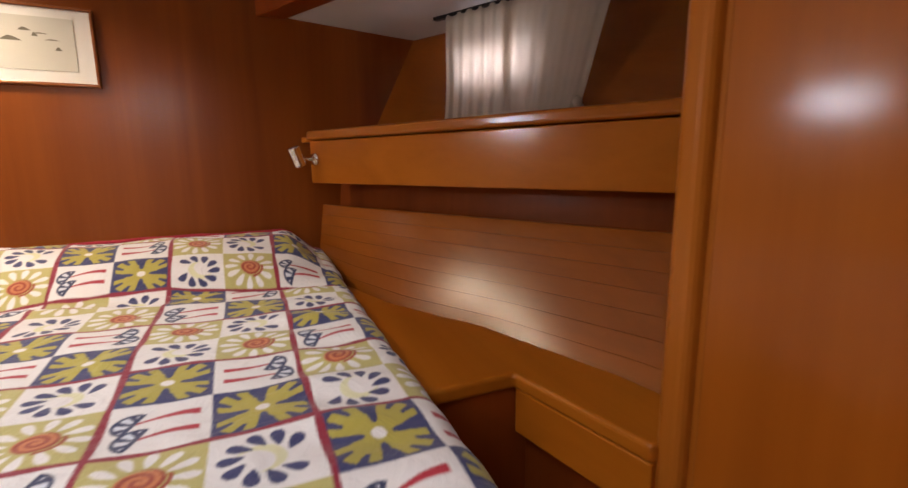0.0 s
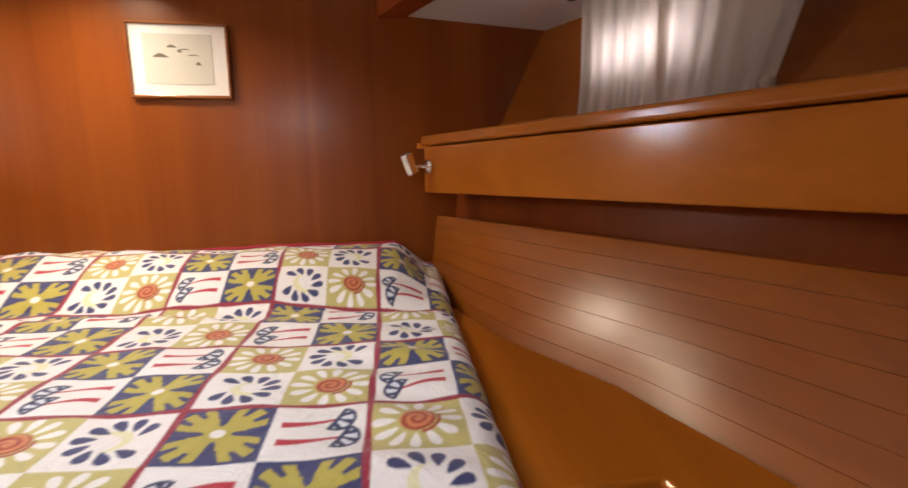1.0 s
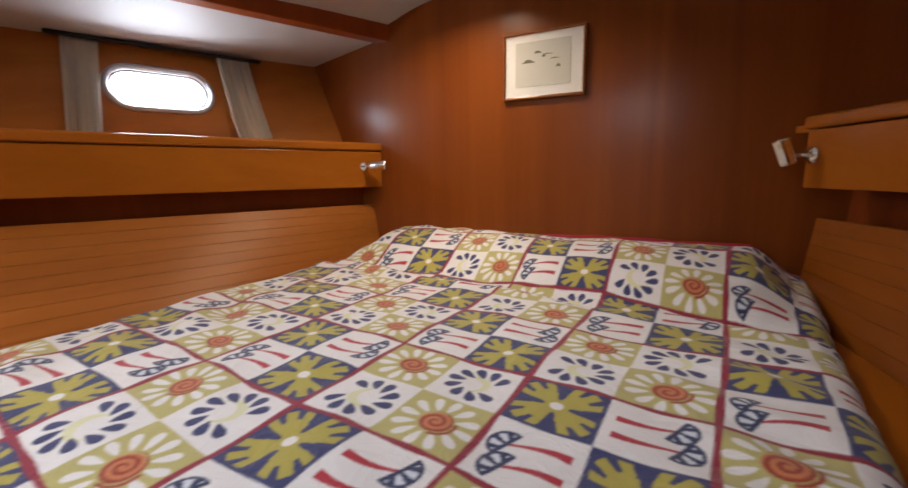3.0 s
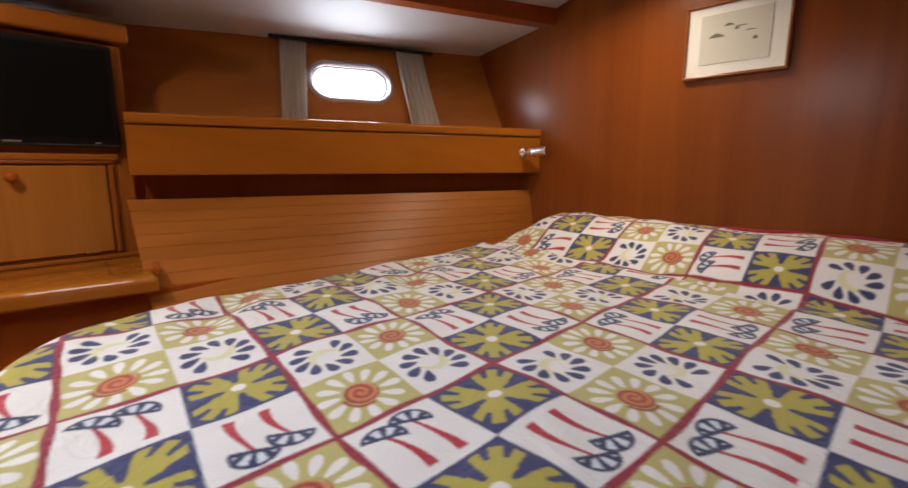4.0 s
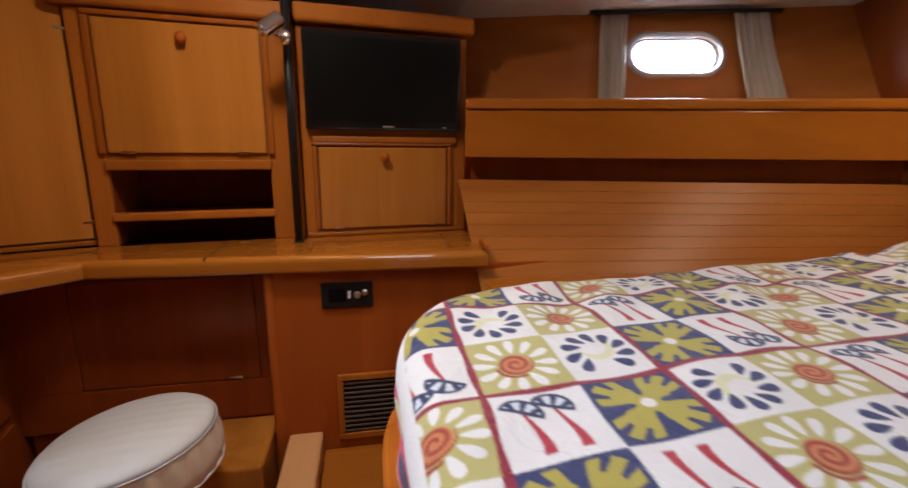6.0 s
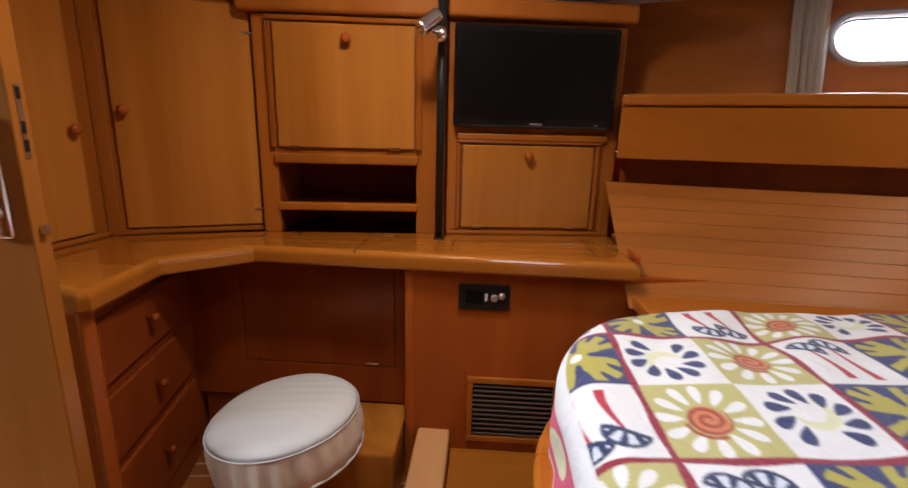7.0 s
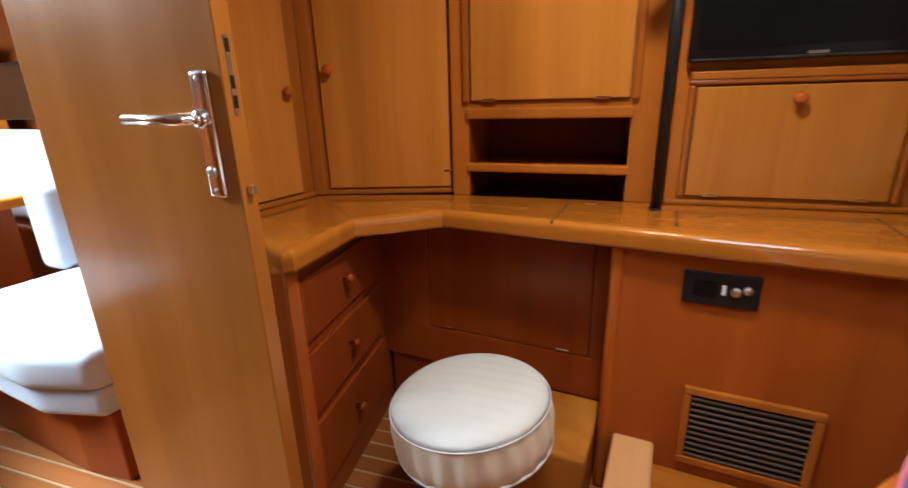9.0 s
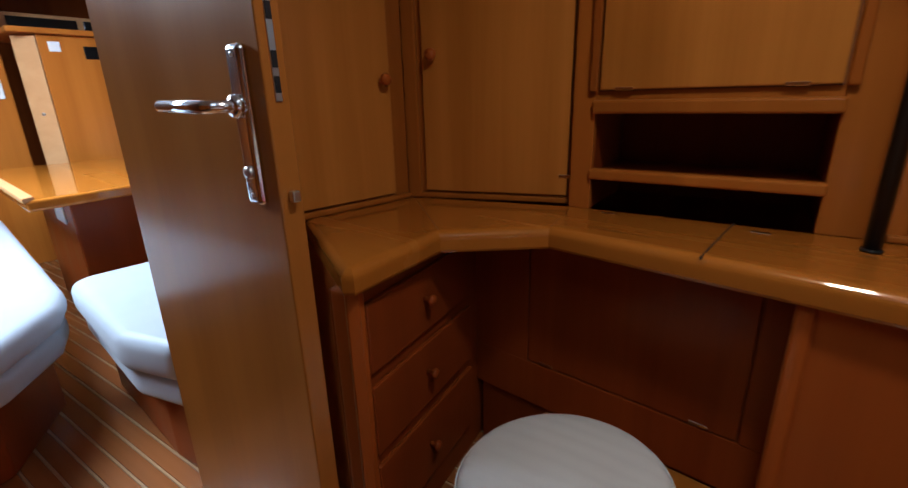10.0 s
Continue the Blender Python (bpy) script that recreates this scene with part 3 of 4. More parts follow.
solo("curtain_rail", STAR_IN.box(0.38, 1.10, 1.640, 1.652, 0.0, 0.022, 0.003), BLACK, "thin dark curtain rail over the porthole", "rail")
e = thing("curtain_tieback", STAR_IN.at(0.955, 1.262, 0.05), "small pale knotted curtain tieback on the shelf", "tieback")
part("knot", lathe([(0.004, 0), (0.016, 0.012), (0.020, 0.030), (0.012, 0.046), (0.015, 0.058), (0.006, 0.070)], Matrix.Translation(STAR_IN.at(0.95, 1.262, 0.03)) @ pose(0, 0, 0, 12, -24, 0), 14), CURTAIN, e)

# ---- picture on the bulkhead ----
e = thing("picture", HEAD.at(0.787, 1.397), "framed pale sketch in a white mat on the bulkhead", "picture")
rim = []
for s0, s1, z0, z1 in ((0.629, 0.945, 1.397, 1.407), (0.629, 0.945, 1.632, 1.640), (0.629, 0.637, 1.407, 1.632), (0.936, 0.945, 1.407, 1.632)):
    rim.append(HEAD.box(s0, s1, z0, z1, 0.001, 0.020, 0.003))
part("frame", join(*rim), FRAMEWOOD, e, "dark wooden moulding")
part("mat", HEAD.box(0.637, 0.936, 1.407, 1.632, 0.001, 0.010, 0), PAPER, e, "white mat board")
part("drawing", HEAD.box(0.678, 0.890, 1.443, 1.604, 0.010, 0.0125, 0), SKETCH, e, "pale beige sketch paper")


def blot(face, s, z, w, h, d):
    bm = bmesh.new()
    pts = [(-w, 0), (-w * 0.7, h * 0.5), (-w * 0.2, h), (w * 0.3, h * 0.8), (w * 0.8, h * 0.3), (w, 0)]
    f = bm.faces.new([bm.verts.new(face.at(s + x, z + y, d)) for x, y in pts])
    r = bmesh.ops.extrude_face_region(bm, geom=[f])
    for v in r["geom"]:
        if isinstance(v, bmesh.types.BMVert):
            v.co += face.n * 0.0006
    bmesh.ops.recalc_face_normals(bm, faces=bm.faces[:])
    return bm


for s, z, w, h in ((0.730, 1.528, 0.026, 0.014), (0.766, 1.560, 0.016, 0.010), (0.805, 1.553, 0.020, 0.004), (0.832, 1.535, 0.020, 0.004), (0.846, 1.505, 0.009, 0.012), (0.79, 1.545, 0.008, 0.012)):
    part("ink_mark", blot(HEAD, s, z, w, h, 0.0126), INK, e)


# ---- reading lamps ----
def reading_lamp(foot, out_way, head_way, reach=0.040, group="reading lamps"):
    foot, out_way, head_way = Vector(foot), Vector(out_way).normalized(), Vector(head_way).normalized()
    e = thing("reading_lamp", foot, "small chrome swivel reading lamp with a cylinder head", "lamp", group)
    base = Matrix.Translation(foot) @ out_way.to_track_quat("Z", "Y").to_matrix().to_4x4()
    part("base", lathe([(0.024, 0), (0.024, 0.006), (0.016, 0.012), (0.008, 0.016)], base, 24), CHROME, e)
    elbow = foot + out_way * reach
    part("arm", tube([foot + out_way * 0.008, elbow, elbow + head_way * 0.018], 0.006), CHROME, e)
    hm = Matrix.Translation(elbow - head_way * (reach - 0.045)) @ head_way.to_track_quat("Z", "Y").to_matrix().to_4x4()
    part("shade", lathe([(0.010, 0), (0.021, 0.004), (0.022, 0.010), (0.022, 0.066), (0.025, 0.072), (0.021, 0.074), (0.019, 0.060)], hm, 28), CHROME, e, "polished chrome cylinder")
    return e


reading_lamp(PORT.at(PORT.length - 0.075, 1.155), PORT.n, (0.55, 0.35, 0.05))
reading_lamp(STAR.at(0.03, 1.160), STAR.n, (-0.22, -0.05, 0.62), 0.075)
reading_lamp((-1.773, -0.277, 1.415), (0.92, -0.34, 0.0), (0.34, -0.66, -0.58), 0.105)


# ---- berth ----
BERTH = ((-0.905, 0.35), (-0.130, 0.35), (-0.168, 2.05), (-1.095, 2.05))   # core of the outline
ROUND, TURN = 0.36, 0.055


def nearest_on_core(p):
    """The nearest points of the core quadrilateral to an array of points, and how far off they are."""
    inside, best, far = np.ones(len(p), bool), p.copy(), np.full(len(p), 1e9)
    for k in range(4):
        a, c = np.array(BERTH[k]), np.array(BERTH[(k + 1) % 4])
        e1 = c - a
        inside &= e1[0] * (p[:, 1] - a[1]) - e1[1] * (p[:, 0] - a[0]) >= 0
        q = a + np.clip(((p - a) @ e1) / float(e1 @ e1), 0, 1)[:, None] * e1
        d = np.hypot(*(p - q).T)
        near = d < far
        best[near], far[near] = q[near], d[near]
    best[inside], far[inside] = p[inside], 0.0
    return best, far


def step01(x, a, c):
    f = np.clip((x - a) / (c - a), 0, 1)
    return f * f * (3 - 2 * f)


def ripple(x, y, k, seed):
    """Smooth uneven waves."""
    return (np.sin(k * x + 1.7 * np.sin(0.6 * k * y + seed)) + np.sin(0.83 * k * y + 1.3 * np.sin(0.7 * k * x + 2 * seed)) + np.sin(0.6 * k * (x + y) + 3 * seed)) / 3


def berth_height(x, y):
    """Mattress top with two pillows under the cover, and soft creases."""
    foot = np.interp(x, [-1.2, -0.9, -0.3, 0.0], [1.53, 1.53, 1.47, 1.44])
    rise = np.sin(np.clip((y - foot) / 0.30, 0, 1) * math.pi / 2)
    hollow = np.exp(-((x + 0.55) / 0.05) ** 2)
    sag = 0.5 + 0.5 * np.cos(2 * math.pi * (x + 0.55) / 1.0)
    edge = step01(x, -1.44, -1.27) * (1 - step01(x, 0.02, 0.19))
    pillow = rise * edge * (0.114 - 0.003 * hollow - 0.004 * sag - 0.016 * step01(y, 1.80, 1.92))
    dip = -0.012 * np.exp(-((y - foot) / 0.07) ** 2)
    soft = 0.005 * ripple(x, y, 6.0, 0.4) + 0.0045 * ripple(x, y, 17.0, 1.9) + 0.0034 * ripple(x, y, 41.0, 3.3)
    wrinkle = 0.0075 * np.exp(-((y - 1.44) / 0.10) ** 2) * np.sin(46 * y + 9 * x + 2 * ripple(x, y, 7, 2.2))
    tuck = 0.0050 * np.exp(-((x + 1.1) / 0.16) ** 2) * np.sin(38 * y + 20 * x) + 0.0050 * np.exp(-((x - 0.08) / 0.10) ** 2) * np.sin(52 * y + 14 * x)
    return 0.780 + pillow + dip + soft + wrinkle + tuck


def drape(p, drop):
    """Where points of the flat cover lie once it is laid over the berth."""
    core, far = nearest_on_core(p)
    flat = ROUND - TURN
    way = (p - core) / np.maximum(far, 1e-9)[:, None]
    reach = np.minimum(far, flat)
    rim = core + way * reach[:, None]
    top = berth_height(rim[:, 0], rim[:, 1])
    over = np.maximum(far - flat, 0)
    arc = TURN * math.pi / 2
    a = np.minimum(over, arc) / TURN
    down = np.clip(over - arc, 0, drop)
    fold = (0.005 * np.sin(34 * (p[:, 0] - p[:, 1])) + 0.004 * ripple(p[:, 0], p[:, 1], 19, 1)) * np.minimum(1, down / 0.06)
    q = rim + way * (TURN * np.sin(a) + fold)[:, None]
    return np.column_stack([q, top - TURN * (1 - np.cos(a)) - down])


# the printed cloth: blocks of 2 x 2 tiles parted by red lines
CREAM, OLIVE, BLUE, RUST = (0.73, 0.72, 0.72), (0.45, 0.41, 0.15), (0.030, 0.038, 0.130), (0.52, 0.18, 0.07)
CRIMSON, LEAF, PALM, GREEN = (0.25, 0.012, 0.035), (0.40, 0.345, 0.06), (0.40, 0.02, 0.04), (0.66, 0.66, 0.42)
NAVY, PINK, SPIRAL, MIST = (0.020, 0.032, 0.095), (0.62, 0.05, 0.15), (0.30, 0.045, 0.022), (0.62, 0.66, 0.74)


def print_colour(x, y, over):
    s = 0.285
    skew = np.interp(x, [-1.14, -0.54, -0.262, 0.02], [-0.095, -0.088, -0.062, -0.04])
    u = np.interp(x - skew * (y - 0.9), [-1.71, -1.425, -1.14, -0.825, -0.54, -0.262, 0.02, 0.30, 0.58], np.arange(-6, 3)) + 0.012 * np.sin(9 * y + 4 * x) + 200
    level = y + 0.05 * np.minimum(x + 0.5, 0) * np.clip((1.4 - y) / 0.7, 0, 1) + 0.2 * np.maximum(x + 0.3, 0) * np.clip((y - 1.15) / 0.3, 0, 1)
    v = np.interp(level, [-0.50, -0.21, 0.075, 0.353, 0.630, 0.910, 1.180, 1.502, 1.768, 2.034], np.arange(-7, 3)) + 0.012 * np.sin(11 * x + 3 * y) + 200
    bi, bj = np.floor(u), np.floor(v)
    fu, fv = u - bi, v - bj
    a, c = (fu >= 0.5).astype(int), (fv >= 0.5).astype(int)
    tx, ty = (fu * 2 - a) * 2 - 1, (fv * 2 - c) * 2 - 1           # -1 to 1 in each tile
    odd = (bi + bj) % 2 == 1
    same = a == c
    r, th = np.hypot(tx, ty), np.arctan2(ty, tx)
    col = np.empty((len(x), 3))
    col[:] = CREAM

    def paint(mask, colour):
        col[mask] = colour

    # sun: olive ground, cream petals, rust spiral
    sun = odd & ~same
    paint(sun, OLIVE)
    for ring_r, width, count, shift in ((0.69, 0.26, 12, 0.1),):
        sector = 2 * math.pi / count
        d = np.abs((th + shift + sector / 2) % sector - sector / 2)
        p, q = r * np.cos(d) - ring_r, r * np.sin(d)
        paint(sun & (np.abs(p) < width) & (q < 0.104 * np.sqrt(np.clip(1 - (p / width) ** 2, 0, 1)) * (1 + 0.45 * p / width)), CREAM)
    paint(sun & (np.hypot(tx, ty * 1.05) < 0.36), RUST)
    wind = r / 0.185 - th / (2 * math.pi)
    paint(sun & (r < 0.40) & (r > 0.04) & (np.abs((wind + 0.5) % 1 - 0.5) < 0.24), SPIRAL)
    paint(sun & (np.abs(np.hypot(tx - 0.06, ty + 0.02) - 0.41) < 0.040) & (th > -1.4) & (th < 0.25), SPIRAL)
    # ring of drop-shaped leaves on cream with a pale crescent
    ring = odd & same
    turn = np.where(a == 0, 0.0, math.pi)
    rx, ry = tx * np.cos(turn) - ty * np.sin(turn), tx * np.sin(turn) + ty * np.cos(turn)
    rth = np.arctan2(ry, rx)
    cres = (np.hypot(rx - 0.12, ry) < 0.44) & (np.hypot(rx - 0.24, ry - 0.08) > 0.36)
    paint(ring & cres, GREEN)
    for k in range(9):
        ang = -2.5 + k * 0.60
        cx, cy = 0.62 * math.cos(ang), 0.62 * math.sin(ang)
        dx, dy = rx - cx, ry - cy
        lean = ang + 0.35
        p, q = dx * math.cos(lean) + dy * math.sin(lean), -dx * math.sin(lean) + dy * math.cos(lean)
        w = 0.125 * np.sqrt(np.clip(1 - (p / 0.24) ** 2, 0, 1)) * (1 + 0.55 * np.clip(p / 0.24, -1, 1))
        paint(ring & (np.abs(p) < 0.24) & (np.abs(q) < w), BLUE)
    # star of branching leaves on blue
    star = ~odd & ~same
    paint(star, BLUE)
    d = (th - math.pi / 4 + math.pi / 4) % (math.pi / 2) - math.pi / 4          # angle off the nearest diagonal
    gap = r * np.sin(math.pi / 4 - np.abs(d))
    slot = 0.105 * np.sqrt(np.clip(1 - ((r - 0.66) / 0.40) ** 2, 0, 1))
    ends = 1.10 - 0.62 * d ** 2 - 0.34 * np.clip(-np.sin(d * 15 + 0.9) * 2.4 - 0.45, 0, 1)
    paint(star & (r < ends) & ((gap > slot) | (r < 0.27)) & (np.maximum(np.abs(tx), np.abs(ty)) < 0.90), LEAF)
    paint(star & (r < 0.15), CREAM)
    # palms: red trunks and blue fans, turned about in the second tile
    palm = ~odd & same
    sg = np.where(a == 0, 1.0, -1.0)
    px, py = tx * sg, ty * sg
    for off, bend, tip in ((-0.40, 0.20, -0.34), (0.28, 0.16, -0.46)):
        line = off + bend * np.sin((px + 0.3) * 1.9)
        paint(palm & (px > tip) & (px < 0.78) & (np.abs(py - line) < 0.042 + 0.07 * np.clip(px + 0.2, 0, 1)), PALM)
        root = off + bend * math.sin((tip + 0.3) * 1.9)
        p, q = -(px - tip) * 0.92 + (py - root) * 0.38, (py - root) * 0.92 + (px - tip) * 0.38
        e2 = (p / 0.39) ** 2 + (q / 0.43) ** 2
        fan = (e2 < 1) & (p > -0.05)
        paint(palm & fan, NAVY)
        paint(palm & fan & (e2 < 0.66) & (p > 0.05) & (np.abs(np.sin(np.arctan2(q, p + 0.14) * 4.2)) > 0.66), MIST)
    # red lines between blocks, thin dark edge between tiles
    wob = 0.004 * np.sin(60 * x + 37 * y)
    line = np.minimum(np.minimum(fu, 1 - fu) * s, np.minimum(fv, 1 - fv) * 0.2925) + wob * 0.3
    paint(line < 0.0053, CRIMSON)
    paint(over > 0.047, CREAM)
    paint((over > 0.095) & (over < 0.205), PINK)
    along_hem = np.sin(21 * (x - 0.8 * y))
    paint((np.abs(over - 0.145) < 0.034 * np.sqrt(np.clip((along_hem - 0.3) / 0.7, 0, 1))), GREEN)
    paint((np.abs(over - 0.150) < 0.036 * np.sqrt(np.clip((-along_hem - 0.3) / 0.7, 0, 1))), BLUE)
    paint((y > 1.905), CRIMSON)
    return col


def quilt_cover():
    bx, by = np.arange(-1.55, 0.335, 0.0026), np.arange(-0.33, 1.925, 0.0026)
    gx, gy = np.meshgrid(bx, by)
    flat = np.column_stack([gx.ravel(), gy.ravel()])
    core, far = nearest_on_core(flat)
    keep = far < ROUND - TURN + TURN * 1.5708 + np.where(core[:, 1] > 0.355, 0.02, 0.24)
    index = -np.ones(len(flat), int)
    index[keep] = np.arange(keep.sum())
    grid, flat = index.reshape(gx.shape), flat[keep]
    verts = drape(flat, 0.2)
    a, c, d, e1 = grid[:-1, :-1], grid[:-1, 1:], grid[1:, 1:], grid[1:, :-1]
    ok = (a >= 0) & (c >= 0) & (d >= 0) & (e1 >= 0)
    faces = np.stack([a[ok], c[ok], d[ok], e1[ok]], 1)
    me = bpy.data.meshes.new("quilt")
    me.from_pydata(verts.tolist(), [], faces.tolist())
    layer = me.color_attributes.new("print", "FLOAT_COLOR", "POINT")
    rgba = np.ones((len(flat), 4))
    over = np.where(core[keep][:, 1] > 0.365, 0, far[keep] - (ROUND - TURN))
    soft = [print_colour(flat[:, 0] + dx, flat[:, 1] + dy, over + dx) for dx, dy in ((-0.0011, -0.0004), (0.0004, -0.0011), (0.0011, 0.0004), (-0.0004, 0.0011))]
    rgba[:, :3] = sum(soft) / 4
    layer.data.foreach_set("color", rgba.ravel())
    me.polygons.foreach_set("use_smooth", np.ones(len(faces), bool))
    return me


CLOTH = fabric("printed_cotton", (0.8, 0.8, 0.8), 700.0, 0.85, 0.3, 0.05)
t = CLOTH.node_tree
pr = t.nodes.new("ShaderNodeVertexColor")
pr.layer_name = "print"
hs = [n for n in t.nodes if n.type == "HUE_SAT"][0]
t.links.new(pr.outputs[0], hs.inputs["Color"])
crumple = t.nodes.new("ShaderNodeTexNoise")
crumple.inputs["Scale"].default_value, crumple.inputs["Detail"].default_value, crumple.inputs["Distortion"].default_value = 16.0, 4.0, 0.8
soft_bump = t.nodes.new("ShaderNodeBump")
soft_bump.inputs["Strength"].default_value, soft_bump.inputs["Distance"].default_value = 0.55, 0.014
t.links.new([n for n in t.nodes if n.type == "TEX_COORD"][0].outputs["Object"], crumple.inputs["Vector"])
t.links.new(crumple.outputs["Fac"], soft_bump.inputs["Height"])
weave_bump = [n for n in t.nodes if n.type == "BUMP" and n != soft_bump][0]
t.links.new(soft_bump.outputs[0], weave_bump.inputs["Normal"])
cover = quilt_cover()
cover.materials.append(CLOTH)
e = thing("bedspread", (-0.55, 0.9, 0.70), "printed cotton bedspread of red-lined blocks, laid over berth and pillows", "bedspread")
sheet_ob = new("cover", cover)
sheet_ob.parent, sheet_ob.location = e, (0.55, -0.9, -0.70)
back_y = 1.915
piping_x = np.linspace(-1.34, 0.06, 40)
piping_z = berth_height(piping_x, np.full(40, back_y))
part("piping", tube([(x, back_y + 0.003, z + 0.004) for x, z in zip(piping_x, piping_z)], 0.006, 8), material("crimson_piping", (0.36, 0.014, 0.03), 0.8), e, "crimson piping along the head edge")


def outline(grow, y_end, n=10):
    """The berth's plan outline, grown by some metres."""
    r = ROUND + grow
    pts = [(BERTH[3][0] - r, y_end)]
    for k in range(n + 1):
        a = math.pi + k / n * math.pi / 2
        pts.append((BERTH[0][0] + r * math.cos(a), BERTH[0][1] + r * math.sin(a)))
    for k in range(n + 1):
        a = 1.5 * math.pi + k / n * math.pi / 2
        pts.append((BERTH[1][0] + r * math.cos(a), BERTH[1][1] + r * math.sin(a)))
    pts.append((BERTH[2][0] + r, y_end))
    return pts


e = thing("berth", (-0.55, 0.9, 0), "built-in double berth with a rounded varnished wooden base", "bed")
part("base", prism(outline(0.012, 1.85), 0.0, 0.56, 0.004), JOINERY, e)
part("rim", prism(outline(0.026, 1.85), 0.56, 0.60, 0.010, 3), ALONG, e, "rounded varnished rim board")
part("mattress", prism(outline(-0.045, 1.86), 0.60, 0.735, 0.02, 3), STOOLWHITE, e, "white mattress under the bedspread")

# ---- desk and lockers ----
e = thing("desk", (-1.6, -0.5, 0), "built-in varnished desk with a thick rounded edge along the lockers", "desk")
TOP = [(-1.158, -0.945), (-1.422, -0.982), (-1.588, -0.808), (-1.548, 0.312), (-1.938, 0.335), (-1.80, -0.86), (-1.655, -1.298), (-1.300, -1.325), (-1.146, -0.965)]
def desk_top():
    bm = prism(TOP, 0.734, 0.785, 0)
    front = []
    for ed in bm.edges:
        m = (ed.verts[0].co + ed.verts[1].co) / 2
        flat = abs(ed.verts[0].co.z - ed.verts[1].co.z) < 1e-6
        outer = [((TOP[k][0] + TOP[(k + 1) % 9][0]) / 2, (TOP[k][1] + TOP[(k + 1) % 9][1]) / 2) for k in (0, 1, 2, 3, 7, 8)]
        if flat and any(math.dist((m.x, m.y), o) < 0.002 for o in outer):
            front.append(ed)
    upper = [ed for ed in front if ed.verts[0].co.z > 0.76]
    lower = [ed for ed in front if ed.verts[0].co.z < 0.76]
    bmesh.ops.bevel(bm, geom=lower, offset=0.008, segments=2, affect="EDGES", profile=0.5)
    return bevelled(bm, 0.038, 7, upper)


part("top", desk_top(), DESKTOP, e, "glossy varnished top with a bullnose edge")
part("joint", box(-1.86, -1.575, -0.5015, -0.4985, 0.780, 0.7856, 0), DARKGAP, e)
part("hatch_seam", box(-1.80, -1.625, -0.2215, -0.2185, 0.780, 0.7856, 0), DARKGAP, e)
part("hatch_seam", box(-1.86, -1.625, 0.2085, 0.2115, 0.780, 0.7856, 0), DARKGAP, e)
# pale marks on the desktop, drawn as chrome bars; not known to be hinges
TOP_MARKS = ((-1.785, -0.755), (-1.802, -0.441))
part("mitre", Face((-1.582, -0.806), (-1.80, -0.86)).box(0.02, 0.21, 0.780, 0.7854, -0.0008, 0.0008, 0), REBATE, e)
part("mitre", Face((-1.422, -0.982), (-1.655, -1.298)).box(0.02, 0.40, 0.780, 0.7854, -0.0008, 0.0008, 0), REBATE, e)
part("front_panel", FRONT.box(-0.005, FRONT.length + 0.30, 0.0, 0.734, -0.02, 0, 0.004), FRONTRED, e, "red-brown panel under the desk")
part("corner_post", box(-1.645, -1.592, -0.355, -0.322, 0.0, 0.734, 0.014, 3), FRONTRED, e)
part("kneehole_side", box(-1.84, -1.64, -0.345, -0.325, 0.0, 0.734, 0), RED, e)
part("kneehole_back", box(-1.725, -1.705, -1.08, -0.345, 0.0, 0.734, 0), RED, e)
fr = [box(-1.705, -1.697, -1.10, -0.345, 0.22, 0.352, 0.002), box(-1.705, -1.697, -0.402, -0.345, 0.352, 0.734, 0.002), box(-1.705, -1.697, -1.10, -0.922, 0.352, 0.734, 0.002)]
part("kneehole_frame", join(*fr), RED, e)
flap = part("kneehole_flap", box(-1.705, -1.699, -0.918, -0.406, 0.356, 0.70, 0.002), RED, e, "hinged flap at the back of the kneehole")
for y in (-0.48, -0.86):
    part("hinge", box(-1.700, -1.695, y - 0.020, y + 0.020, 0.358, 0.366, 0.001, 1), CHROME, flap, "small chrome hinge")
part("kneehole_floor", prism([(-1.705, -0.36), (-1.705, -0.86), (-1.55, -0.86), (-1.44, -0.74), (-1.44, -0.36)], 0.0, 0.215, 0.012, 3), DOORWOOD, e, "plain honey-coloured raised floor under the desk")
part("end_fiddle", Face((-1.930, 0.338), (-1.575, 0.316)).box(0.0, 0.345, 0.780, 0.797, -0.006, 0.006, 0.003), FRONTRED, e, "thin red-brown fiddle rail")
for x, y in TOP_MARKS:
    part("hinge", box(x - 0.006, x + 0.006, y - 0.018, y + 0.018, 0.784, 0.7875, 0.001, 1), CHROME, e, "small chrome hinge")

DRAW = Face((-1.172, -0.985), (-1.70, -1.095), -1)
e = thing("drawer_unit", (-1.27, -1.1, 0), "varnished drawer unit under the desk end, three drawers shut", "drawers")
part("body", DRAW.box(0.0, DRAW.length + 0.05, 0.0, 0.726, -0.05, -0.004, 0.002), RED, e)
part("end_panel", Face((-1.158, -0.975), (-1.300, -1.32), 1).box(0.0, 0.37, 0.0, 0.734, -0.025, 0.0, 0.003), FRONTRED, e)
part("end_post", DRAW.box(-0.006, 0.034, 0.0, 0.734, -0.045, 0.012, 0.012, 4), FRONTRED, e, "rounded varnished corner post")
